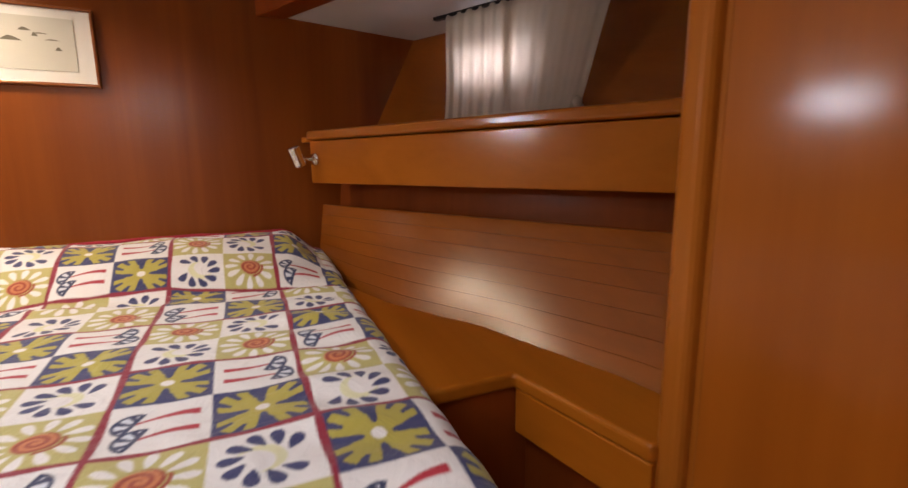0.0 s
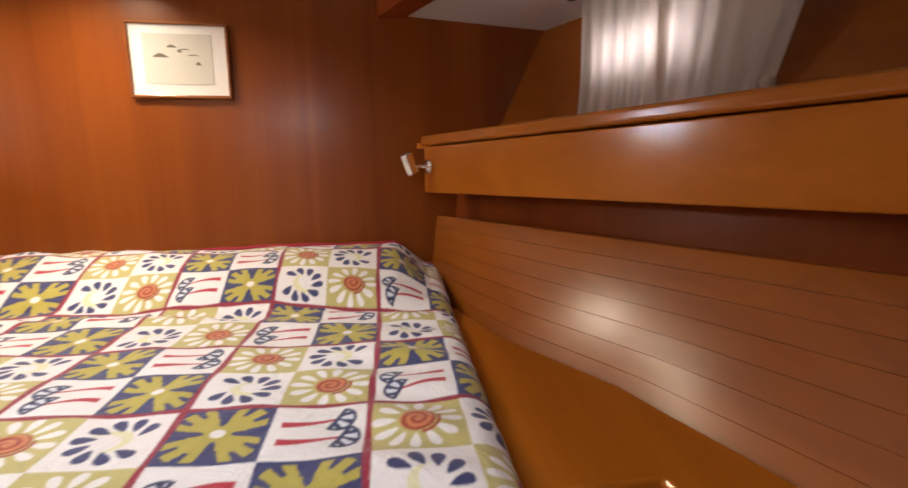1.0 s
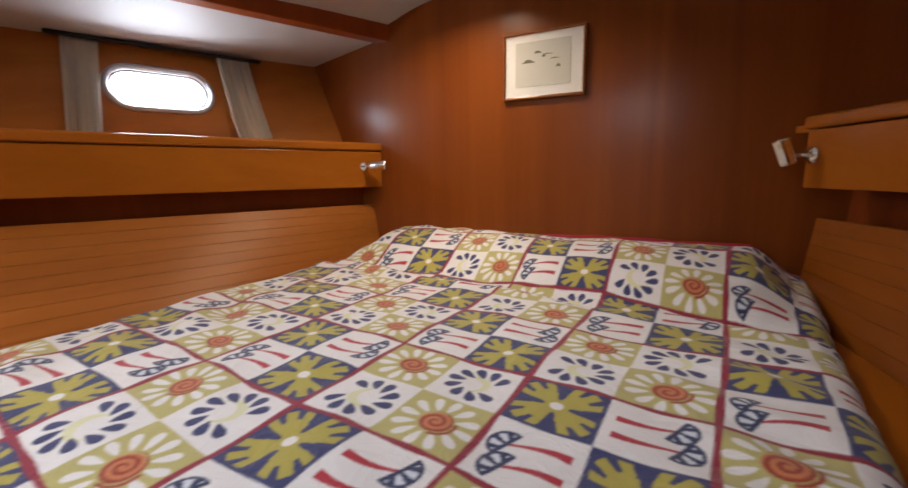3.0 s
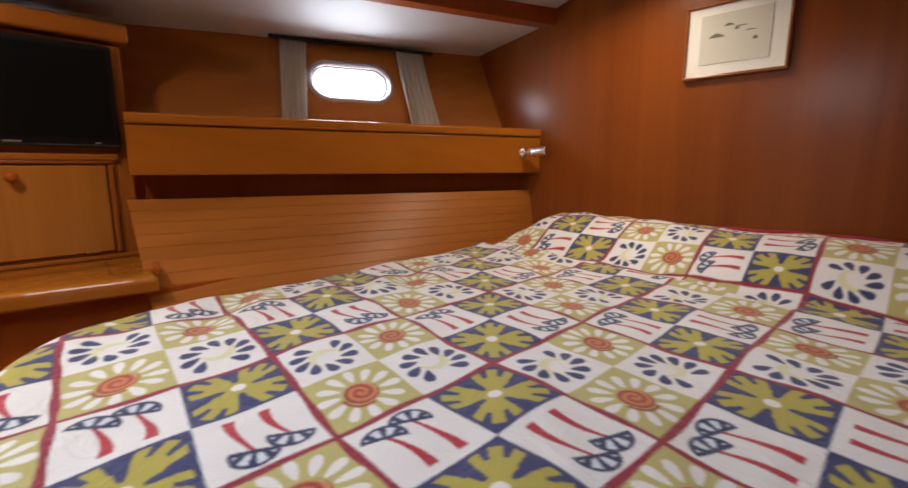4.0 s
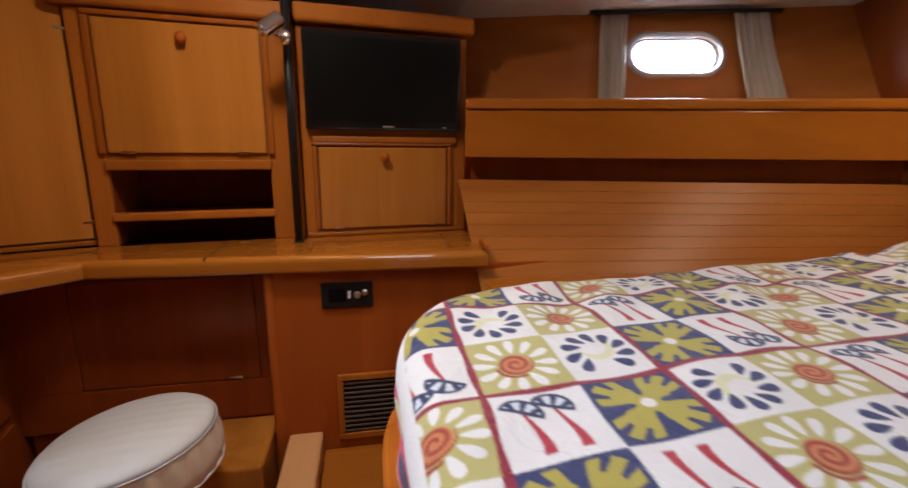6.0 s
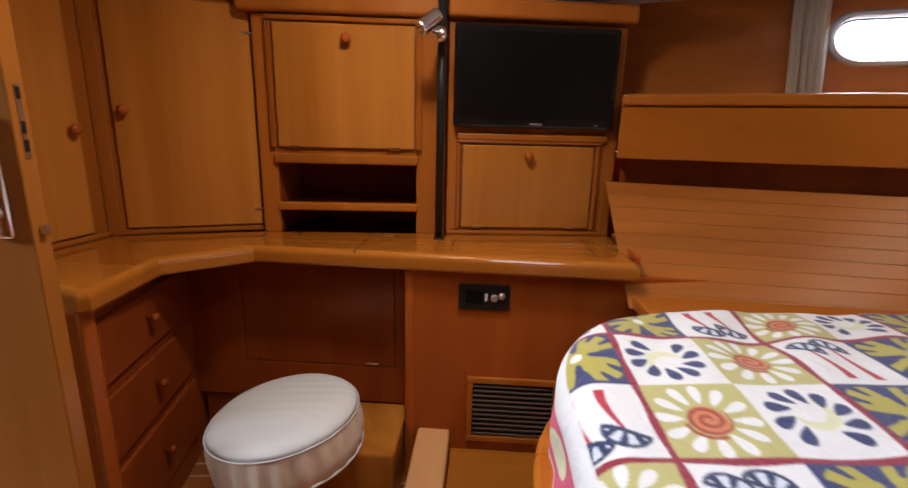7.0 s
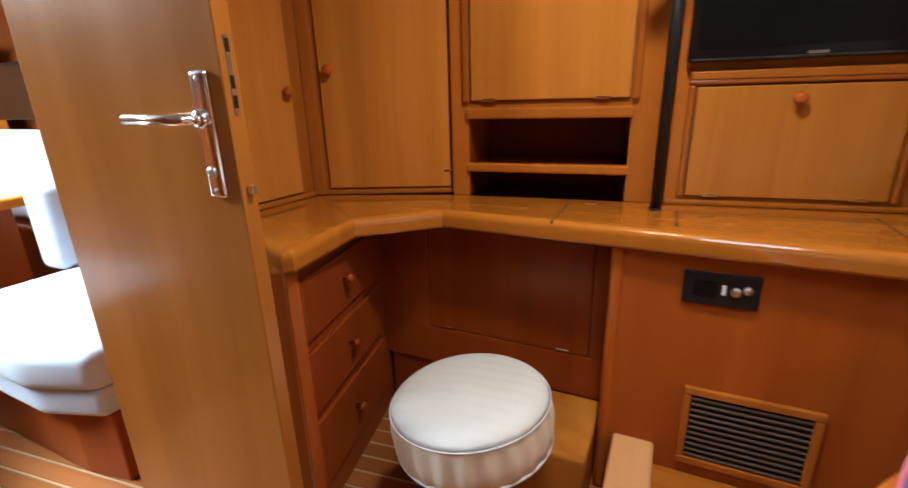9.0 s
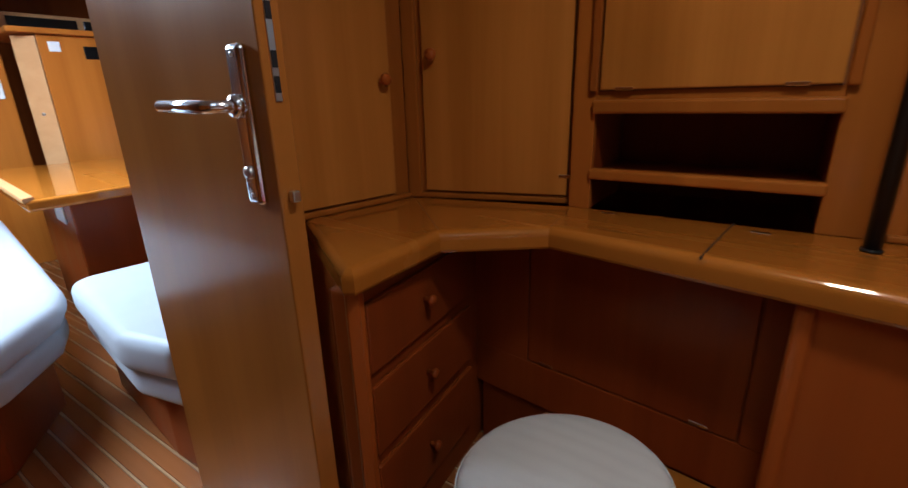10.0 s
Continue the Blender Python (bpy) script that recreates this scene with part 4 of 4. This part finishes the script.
for z0, z1 in ((0.532, 0.690), (0.330, 0.500), (0.10, 0.300)):
    d = part("drawer", DRAW.box(0.036, DRAW.length - 0.06, z0, z1, -0.004, 0.008, 0.004, 2), RED, e)
    part("knob", knob_mesh(DRAW, 0.240, (z0 + z1) / 2 + 0.008, 0.008, 0.013), RED, d, "turned wooden knob")

e = thing("control_panel", FRONT.at(0.22, 0.65, 0.004), "black switch panel with a pale dial on the desk front", "panel")
part("plate", FRONT.box(0.143, 0.297, 0.615, 0.695, 0.001, 0.010, 0.006, 3), BLACK, e)
part("display", FRONT.box(0.165, 0.215, 0.635, 0.675, 0.010, 0.012, 0.001), SCREEN, e)
part("dial", lathe([(0.011, 0), (0.011, 0.006), (0.007, 0.008)], FRONT.matrix(0.250, 0.655, 0.010), 20), STEEL, e, "pale round dial")
part("button", FRONT.box(0.222, 0.230, 0.645, 0.668, 0.010, 0.013, 0.001), SWITCH, e)
part("bulge", lathe([(0.010, 0), (0.010, 0.005), (0.004, 0.008)], FRONT.matrix(0.272, 0.662, 0.010), 16), STEEL, e, "small steel thumb switch")

e = thing("vent_grille", FRONT.at(0.32, 0.17, 0.004), "wooden framed vent grille with dark slats", "vent")
fr = [FRONT.box(0.178, 0.462, 0.374, 0.394, 0.001, 0.014, 0.003), FRONT.box(0.178, 0.462, 0.170, 0.190, 0.001, 0.014, 0.003), FRONT.box(0.178, 0.196, 0.190, 0.374, 0.001, 0.013, 0.003), FRONT.box(0.444, 0.462, 0.190, 0.374, 0.001, 0.013, 0.003)]
part("frame", join(*fr), JOINERY, e, "varnished wooden frame")
part("backing", FRONT.box(0.196, 0.444, 0.190, 0.374, 0.0005, 0.003, 0), BLACK, e)
VENTMETAL = material("bronze_slat", (0.075, 0.042, 0.020), 0.6)
for k in range(11):
    part("slat", FRONT.box(0.196, 0.444, 0.194 + k * 0.0165, 0.201 + k * 0.0165, 0.003, 0.011, 0.002, 1), VENTMETAL, e)


def leaf(face, s0, s1, z0, z1, parent, knob=None, hinges=(), grain=None, bead=0.0):
    """A flush locker door in a rebate: dark gap, panel, knob, hinge leaves."""
    part("rebate", face.box(s0 - 0.003, s1 + 0.003, z0 - 0.003, z1 + 0.003, 0.001, 0.003, 0), REBATE, parent)
    d = part("door", face.box(s0, s1, z0, z1, 0.003, 0.012, 0.003), grain or DOORWOOD, parent)
    if bead:
        a, c = s0 - 0.005, s1 + 0.005
        for q in (a - bead, c):
            part("moulding", face.box(q, q + bead, z0 - 0.004, z1 + 0.004, 0.0005, 0.015, 0.005, 3), MOULDING, parent, "rounded moulding beside the door")
        part("moulding", face.box(a - bead, c + bead, z1 + 0.005, z1 + 0.005 + bead * 0.8, 0.0005, 0.0145, 0.005, 3), MOULDING, parent, "rounded moulding over the door")
    if knob:
        part("knob", knob_mesh(face, *knob, 0.012), FRONTRED, d, "turned wooden knob")
    for h in hinges:
        part("hinge", face.box(h[0] - 0.020, h[0] + 0.020, h[1] - 0.004, h[1] + 0.004, 0.010, 0.0145, 0.001, 1), CHROME, d, "small chrome hinge")
    return d


e = thing("desk_locker", CAB.at(0.25, 0.785), "varnished locker with a flap door and an open pigeonhole", "locker")
part("stile", CAB.box(-0.02, 0.034, 0.785, 1.475, -0.02, 0.0, 0.002), JOINERY, e)
part("stile", CAB.box(0.495, 0.592, 0.785, 1.475, -0.02, 0.0, 0.002), JOINERY, e)
part("panel", CAB.box(0.034, 0.495, 1.030, 1.475, -0.02, 0.0, 0), JOINERY, e)
part("rail", CAB.box(0.030, 0.500, 1.019, 1.050, -0.01, 0.016, 0.006, 3), JOINERY, e, "rounded varnished rail")
part("rail", CAB.box(0.030, 0.500, 0.862, 0.888, -0.02, 0.012, 0.006, 3), JOINERY, e, "rounded varnished rail")
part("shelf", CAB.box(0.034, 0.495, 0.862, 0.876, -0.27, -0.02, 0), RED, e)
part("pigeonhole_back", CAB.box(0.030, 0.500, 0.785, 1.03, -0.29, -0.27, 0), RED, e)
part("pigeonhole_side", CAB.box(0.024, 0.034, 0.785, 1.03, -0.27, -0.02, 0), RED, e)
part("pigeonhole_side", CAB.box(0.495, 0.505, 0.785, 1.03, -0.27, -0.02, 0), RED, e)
leaf(CAB, 0.045, 0.488, 1.072, 1.452, e, (0.275, 1.408), ((0.10, 1.074), (0.42, 1.074)), bead=0.020)
part("cornice", CAB.box(-0.06, 0.585, 1.478, 1.535, -0.03, 0.030, 0.012, 3), JOINERY, e, "rounded top moulding")

e = thing("tv_locker", CAB.at(0.87, 0.785), "varnished locker with a recessed screen and a flap door below", "locker")
part("stile", CAB.box(0.598, 0.640, 0.785, 1.475, -0.02, 0.0, 0.002), JOINERY, e)
part("stile", CAB.box(1.140, 1.178, 0.785, 1.475, -0.30, 0.004, 0.006, 3), JOINERY, e)
part("panel", CAB.box(0.640, 1.140, 0.785, 1.475, -0.02, 0.0, 0), JOINERY, e)
part("rail", CAB.box(0.63, 1.138, 1.108, 1.132, -0.01, 0.018, 0.006, 3), JOINERY, e, "rounded varnished rail")
leaf(CAB, 0.650, 1.100, 0.812, 1.093, e, (0.872, 1.060), ((0.71, 0.815), (1.04, 0.815)), bead=0.016)
part("cornice", CAB.box(0.592, 1.200, 1.482, 1.540, -0.30, 0.034, 0.012, 3), JOINERY, e, "rounded top moulding")
part("base_strip", CAB.box(0.60, 1.165, 0.786, 0.800, -0.01, 0.012, 0.004), JOINERY, e)

e = thing("television", CAB.at(0.875, 1.15), "black flat television set into the locker", "television")
TILTED = Face(CAB.at(0.60, 0)[:2], CAB.at(1.19, 0)[:2], -1)
part("casing", TILTED.box(0.014, 0.546, 1.150, 1.462, 0.002, 0.040, 0.008, 3), GLOSSBLACK, e)
part("screen", TILTED.box(0.032, 0.528, 1.180, 1.444, 0.040, 0.0415, 0), SCREEN, e, "dark glossy screen")
part("badge", TILTED.box(0.265, 0.305, 1.160, 1.166, 0.040, 0.0418, 0), STEEL, e, "small pale badge bar")
part("light", TILTED.box(0.478, 0.492, 1.161, 1.165, 0.040, 0.0415, 0), STEEL, e)

e = thing("compression_post", (-1.785, -0.272, 0.785), "slim black post from the desk to the deckhead", "post")
part("pole", tube([(-1.785, -0.272, 0.79), (-1.785, -0.272, 1.64)], 0.013, 16), BLACK, e)
part("foot", lathe([(0.017, 0), (0.017, 0.004), (0.014, 0.006)], pose(-1.785, -0.272, 0.785), 20), BLACK, e)

e = thing("corner_locker", NICHE.at(0.2, 0.785), "tall varnished corner locker with a plain door", "locker")
part("body", NICHE.box(-0.01, NICHE.length + 0.02, 0.785, 1.60, -0.03, 0.0, 0.002), JOINERY, e)
part("stile", NICHE.box(-0.03, 0.012, 0.785, 1.60, -0.01, 0.012, 0.006, 3), JOINERY, e)
part("stile", NICHE.box(NICHE.length - 0.008, NICHE.length + 0.025, 0.785, 1.60, -0.02, 0.010, 0.006, 3), JOINERY, e)
leaf(NICHE, 0.028, NICHE.length - 0.018, 0.808, 1.50, e, (0.062, 1.173), ((NICHE.length - 0.02, 1.42), (NICHE.length - 0.02, 0.86)))
part("base_strip", NICHE.box(0.0, NICHE.length, 0.786, 0.802, 0.0, 0.010, 0.004), JOINERY, e)
part("cornice", NICHE.box(-0.05, NICHE.length + 0.05, 1.515, 1.570, -0.01, 0.026, 0.010, 3), JOINERY, e)

e = thing("side_locker", AFT.at(0.35, 0.785), "varnished locker beside the cabin door, shut", "locker")
part("body", AFT.box(0.0, AFT.length, 0.785, 1.60, -0.03, 0.0, 0.002), JOINERY, e)
leaf(AFT, 0.06, AFT.length - 0.055, 0.808, 1.50, e, (AFT.length - 0.085, 1.112))
part("base_strip", AFT.box(0.0, AFT.length, 0.786, 0.802, 0.0, 0.010, 0.004), JOINERY, e)

# ---- cabin door ----
DOOR = Face((-1.018, -0.895), (-0.968, -1.36), 1)
e = thing("door_1", DOOR.at(DOOR.length, 0.01), "varnished cabin door standing open with a chrome lever", "door", kind="structure")
part("leaf", DOOR.box(0.0, DOOR.length, 0.012, 1.82, -0.036, 0, 0.003), DOORLEAF, e)
hnd = part("handle_plate", DOOR.box(0.025, 0.059, 0.930, 1.135, -0.004, 0.012, 0.0155, 6), CHROME, e, "long chrome back plate")
smooth(hnd)
part("lever", tube([DOOR.at(0.042, 1.060, 0.004), DOOR.at(0.042, 1.060, 0.046), DOOR.at(0.052, 1.060, 0.052), DOOR.at(0.10, 1.061, 0.054), DOOR.at(0.160, 1.062, 0.052)], 0.0085, 14), CHROME, hnd, "chrome lever")
part("rose", lathe([(0.015, 0), (0.015, 0.010), (0.011, 0.014)], DOOR.matrix(0.042, 1.060, 0.010), 20), CHROME, hnd)
part("key_cylinder", lathe([(0.009, 0), (0.009, 0.006), (0.004, 0.007)], DOOR.matrix(0.042, 0.975, 0.010), 18), STEEL, hnd)
for z in (0.945, 1.122):
    part("screw", lathe([(0.004, 0), (0.003, 0.002)], DOOR.matrix(0.042, z, 0.011), 10), STEEL, hnd)
EDGE = Face((-1.054, -0.898), (-1.018, -0.895), 1)
lock = part("lock_face", EDGE.box(0.014, 0.023, 1.065, 1.185, 0.0005, 0.0015, 0), STEEL, e, "steel lock plate in the door edge")
for z in (1.075, 1.105, 1.16):
    part("bolt", EDGE.box(0.0145, 0.0225, z, z + 0.020, 0.0015, 0.0025, 0), BLACK, lock)
part("catch", EDGE.box(0.012, 0.024, 0.935, 0.950, 0.001, 0.012, 0.002), STEEL, e, "small steel catch")

# ---- stool ----
e = thing("stool", (-1.315, -0.610, 0), "round stool with a white quilted cushion and pleated skirt", "stool")
prof = [(0.004, 0.450), (0.09, 0.449), (0.145, 0.444), (0.168, 0.437), (0.180, 0.428), (0.186, 0.417)]
LEANING = Matrix.Translation((-1.315, -0.610, 0.37)) @ pose(0, 0, 0, 6.5) @ Matrix.Translation((1.315, 0.610, -0.37))


def leaning(bm):
    """The cushion sits a little askew on its pedestal."""
    bm.transform(LEANING)
    return bm


part("cushion_top", leaning(lathe(prof[::-1], pose(-1.315, -0.610, 0), 64)), STOOLWHITE, e, "white quilted top")
def skirt():
    bm, n, rings = bmesh.new(), 192, []
    for z in (0.315, 0.32, 0.35, 0.38, 0.405, 0.418):
        rings.append([])
        for k in range(n):
            a = 2 * math.pi * k / n
            pleat = 0.0050 * math.sin(a * 24) * (1 - abs(z - 0.365) / 0.06)
            r = 0.184 + 0.004 * math.sin((z - 0.315) / 0.103 * math.pi) + pleat - (0.012 if z < 0.317 else 0)
            rings[-1].append(bm.verts.new((-1.315 + r * math.cos(a), -0.610 + r * math.sin(a), z)))
    for a, c in zip(rings, rings[1:]):
        for k in range(n):
            bm.faces.new((a[k], a[(k + 1) % n], c[(k + 1) % n], c[k]))
    bm.faces.new(rings[0][::-1])
    for f in bm.faces:
        f.smooth = True
    return bm
SKIRT = fabric("stool_skirt", (0.60, 0.50, 0.36), 500.0)
part("skirt", leaning(skirt()), SKIRT, e, "cream pleated side band")
part("piping", leaning(tube([(-1.315 + 0.187 * math.cos(a), -0.610 + 0.187 * math.sin(a), 0.417) for a in np.linspace(0, 2 * math.pi, 65)], 0.0016, 8)), STOOLWHITE, e)
part("piping", leaning(tube([(-1.315 + 0.183 * math.cos(a), -0.610 + 0.183 * math.sin(a), 0.318) for a in np.linspace(0, 2 * math.pi, 65)], 0.004, 8)), STOOLWHITE, e)
part("pedestal", lathe([(0.10, 0.0), (0.10, 0.02), (0.035, 0.05), (0.03, 0.24), (0.10, 0.285), (0.12, 0.300)], pose(-1.315, -0.610, 0), 32), PALE, e, "pale turned wooden pedestal")

# ---- step beside the berth ----
e = thing("step_board", (-1.35, -0.25, 0), "pale wooden board standing on edge beside the berth step", "board")
part("board", box(-1.602, -1.14, -0.312, -0.208, 0.0, 0.200, 0.008, 3), PALE, e)
e = thing("berth_step", (-1.3, 0.0, 0), "low varnished step at the foot of the berth", "step")
part("tread", box(-1.598, -0.98, -0.206, 0.13, 0.118, 0.135, 0.004), DESKTOP, e)
part("riser", box(-1.595, -1.0, -0.200, 0.12, 0.0, 0.118, 0), RED, e)


# ---- saloon beyond the door ----
solo("wall_saloon_port", box(-2.34, -2.30, -5.6, -1.6, 0, 2.05, 0), BULKHEAD, "varnished saloon side", "wall", kind="structure")
solo("wall_saloon_starboard", box(1.36, 1.40, -5.6, -1.6, 0, 2.05, 0), BULKHEAD, "varnished saloon side", "wall", kind="structure")
solo("wall_saloon_end", box(-2.34, 1.40, -5.64, -5.60, 0, 2.05, 0), BULKHEAD, "varnished saloon end bulkhead", "wall", kind="structure")
solo("ceiling_saloon", join(box(-2.34, -0.95, -5.6, -1.46, 1.96, 2.0, 0), box(-0.05, 1.40, -5.6, -1.46, 1.96, 2.0, 0), box(-0.95, -0.05, -5.6, -3.55, 1.96, 2.0, 0), box(-0.95, -0.05, -2.25, -1.46, 1.96, 2.0, 0)), WHITE, "white saloon deckhead with an unseen opening added for the fill lamp", "ceiling", kind="structure")


def cushion(points, z0, z1, puff=0.05):
    bm = prism(points, z0, z1, 0)
    bevelled(bm, puff, 5)
    for f in bm.faces:
        f.smooth = True
    return bm


e = thing("saloon_sofa", (-1.3, -2.05, 0), "white upholstered saloon seat on a varnished base", "sofa", "saloon seats")
part("base", prism([(-1.03, -2.38), (-1.03, -1.78), (-1.06, -1.62), (-1.9, -1.62), (-1.9, -2.38)], 0, 0.24, 0.006), RED, e, "varnished plinth")
part("seat", cushion([(-0.965, -2.42), (-0.955, -1.80), (-1.03, -1.60), (-1.9, -1.60), (-1.9, -2.46), (-1.03, -2.46)], 0.33, 0.455, 0.045), SOFAWHITE, e, "white leather seat cushion")
part("roll", cushion([(-0.985, -2.42), (-0.975, -1.80), (-1.04, -1.61), (-1.9, -1.61), (-1.9, -2.45), (-1.03, -2.45)], 0.24, 0.335, 0.035), SOFAWHITE, e, "white leather roll under the seat")
part("backrest", cushion([(-1.50, -2.56), (-1.37, -2.56), (-1.37, -2.42), (-1.50, -2.42)], 0.45, 0.80, 0.04), SOFAWHITE, e, "white padded backrest end")

e = thing("saloon_sofa", (-0.5, -2.9, 0), "white upholstered saloon bench beside the passage", "sofa", "saloon seats")
part("base", prism([(-0.86, -2.40), (-0.68, -2.08), (-0.2, -1.9), (0.0, -4.1), (-0.90, -4.1)], 0, 0.27, 0.006), RED, e, "varnished plinth")
part("seat", cushion([(-0.945, -2.36), (-0.90, -2.20), (-0.72, -1.96), (-0.2, -1.8), (0.0, -4.1), (-0.96, -4.1)], 0.36, 0.455, 0.04), SOFAWHITE, e, "white leather seat cushion")
part("roll", cushion([(-0.93, -2.36), (-0.885, -2.20), (-0.72, -1.98), (-0.2, -1.82), (0.0, -4.1), (-0.945, -4.1)], 0.27, 0.365, 0.035), SOFAWHITE, e, "white leather roll under the seat")

e = thing("saloon_table", (-1.3, -3.4, 0), "varnished saloon table with a fiddle edge", "table")
part("top", prism([(-0.95, -2.70), (-0.93, -4.15), (-1.66, -4.15), (-1.60, -2.82)], 0.675, 0.722, 0.012, 3), DESKTOP, e)
part("edge", prism([(-0.94, -2.69), (-0.92, -4.16), (-0.96, -4.16), (-0.98, -2.72)], 0.715, 0.735, 0.004), PALE, e, "raised fiddle rail")
part("pedestal", prism([(-1.12, -3.0), (-1.12, -3.8), (-1.5, -3.8), (-1.5, -3.0)], 0.0, 0.675, 0.008), RED, e, "varnished box pedestal")
part("hanging_cloth", prism([(-1.113, -3.35), (-1.113, -3.15), (-1.119, -3.15), (-1.119, -3.35)], 0.52, 0.67, 0.002), SWITCH, e, "white tag on the pedestal")

e = thing("saloon_cabinet", (-1.55, -4.6, 0), "tall varnished saloon cabinet with a pale side door", "cabinet")
part("body", prism([(-1.39, -4.32), (-1.39, -5.0), (-2.1, -5.0), (-2.1, -4.30)], 0.0, 1.50, 0.004), JOINERY, e)
part("side_door", prism([(-1.28, -4.40), (-1.385, -4.32), (-1.385, -4.36), (-1.29, -4.44)], 0.55, 1.49, 0.003), PALE, e, "pale veneered door")
part("top", prism([(-1.25, -4.28), (-1.25, -5.0), (-2.1, -5.0), (-2.1, -4.27)], 1.50, 1.535, 0.010, 3), JOINERY, e)
part("switch", box(-1.50, -1.44, -4.324, -4.312, 1.40, 1.46, 0.003), SWITCH, e, "white switch plate")
part("display", box(-1.78, -1.62, -4.324, -4.308, 1.36, 1.44, 0.004), SCREEN, e, "small black instrument panel")
e = thing("saloon_settee", (-1.8, -3.4, 0), "white padded settee along the saloon side", "sofa")
part("pad", cushion([(-1.78, -4.1), (-1.78, -2.65), (-1.95, -2.65), (-1.95, -4.1)], 0.45, 0.97, 0.05), SOFAWHITE, e)
part("bench", prism([(-1.72, -4.1), (-1.72, -2.65), (-2.2, -2.65), (-2.2, -4.1)], 0.0, 0.45, 0.02), RED, e)
solo("saloon_screen", box(-1.99, -1.96, -4.1, -2.8, 1.02, 1.34, 0.006), SCREEN, "dark glossy screen on the saloon side", "screen")
solo("backdrop_sky_gap", box(-2.296, -2.290, -4.1, -2.6, 1.45, 1.75, 0), PORTRIM, "pale panel high on the saloon side", "panel", kind="structure")

e = thing("saloon_window", (-1.7, -4.95, 1.54), "dark saloon window strip in a pale frame", "window")
part("frame", box(-2.1, -1.30, -4.99, -4.95, 1.55, 1.70, 0.006), PALE, e)
for x0, x1 in ((-2.05, -1.80), (-1.76, -1.36)):
    part("pane", box(x0, x1, -4.955, -4.940, 1.575, 1.675, 0.003), SCREEN, e)
part("knob", lathe([(0.005, 0), (0.012, 0.012), (0.009, 0.022), (0.002, 0.025)], pose(-1.335, -4.352, 1.02, 90), 16), STEEL, [o for o in scene.objects if o.name == "saloon_cabinet"][0])
e = thing("saloon_partition", (-1.15, -4.6, 0), "varnished saloon partition with a white switch", "partition")
part("panel", box(-1.24, -0.95, -4.66, -4.60, 0.0, 1.95, 0.006), JOINERY, e)
part("switch", box(-1.20, -1.165, -4.602, -4.590, 1.12, 1.24, 0.004), SWITCH, e, "white switch plate")

# ---- sole planks: long boards with pale strips between them ----
AX = math.radians(7.5)
way, side = Vector((-math.sin(AX), math.cos(AX), 0)), Vector((math.cos(AX), math.sin(AX), 0))


def board(o, w, length, z0, z1):
    bm = bmesh.new()
    bmesh.ops.create_cube(bm, size=1)
    for v in bm.verts:
        v.co = Vector((v.co.x * w, v.co.y * length, (z0 + z1) / 2 + v.co.z * (z1 - z0)))
    bevelled(bm, 0.0008, 1)
    me = bpy.data.meshes.new("plank")
    bm.to_mesh(me)
    bm.free()
    return me


long_board, strip = board(None, 0.0505, 6.4, -0.012, 0.0), board(None, 0.0075, 6.4, -0.012, -0.0004)
long_board.materials.append(TEAK)
strip.materials.append(HOLLY)
for k in range(-22, 14):
    centre = Vector((-0.75, -2.3, 0)) + side * (k * 0.060)
    for name, me, off in (("plank", long_board, 0.0), ("pale_strip", strip, 0.030)):
        ob = new(name, me)
        ob.parent = sole
        ob.matrix_basis = Matrix.Translation(centre + side * off) @ Matrix.Rotation(AX, 4, "Z")
for x, y in ((-0.90, 1.52), (-1.20, -0.30)):
    downlight(x, y, deckhead_level(x, y) - 0.004)
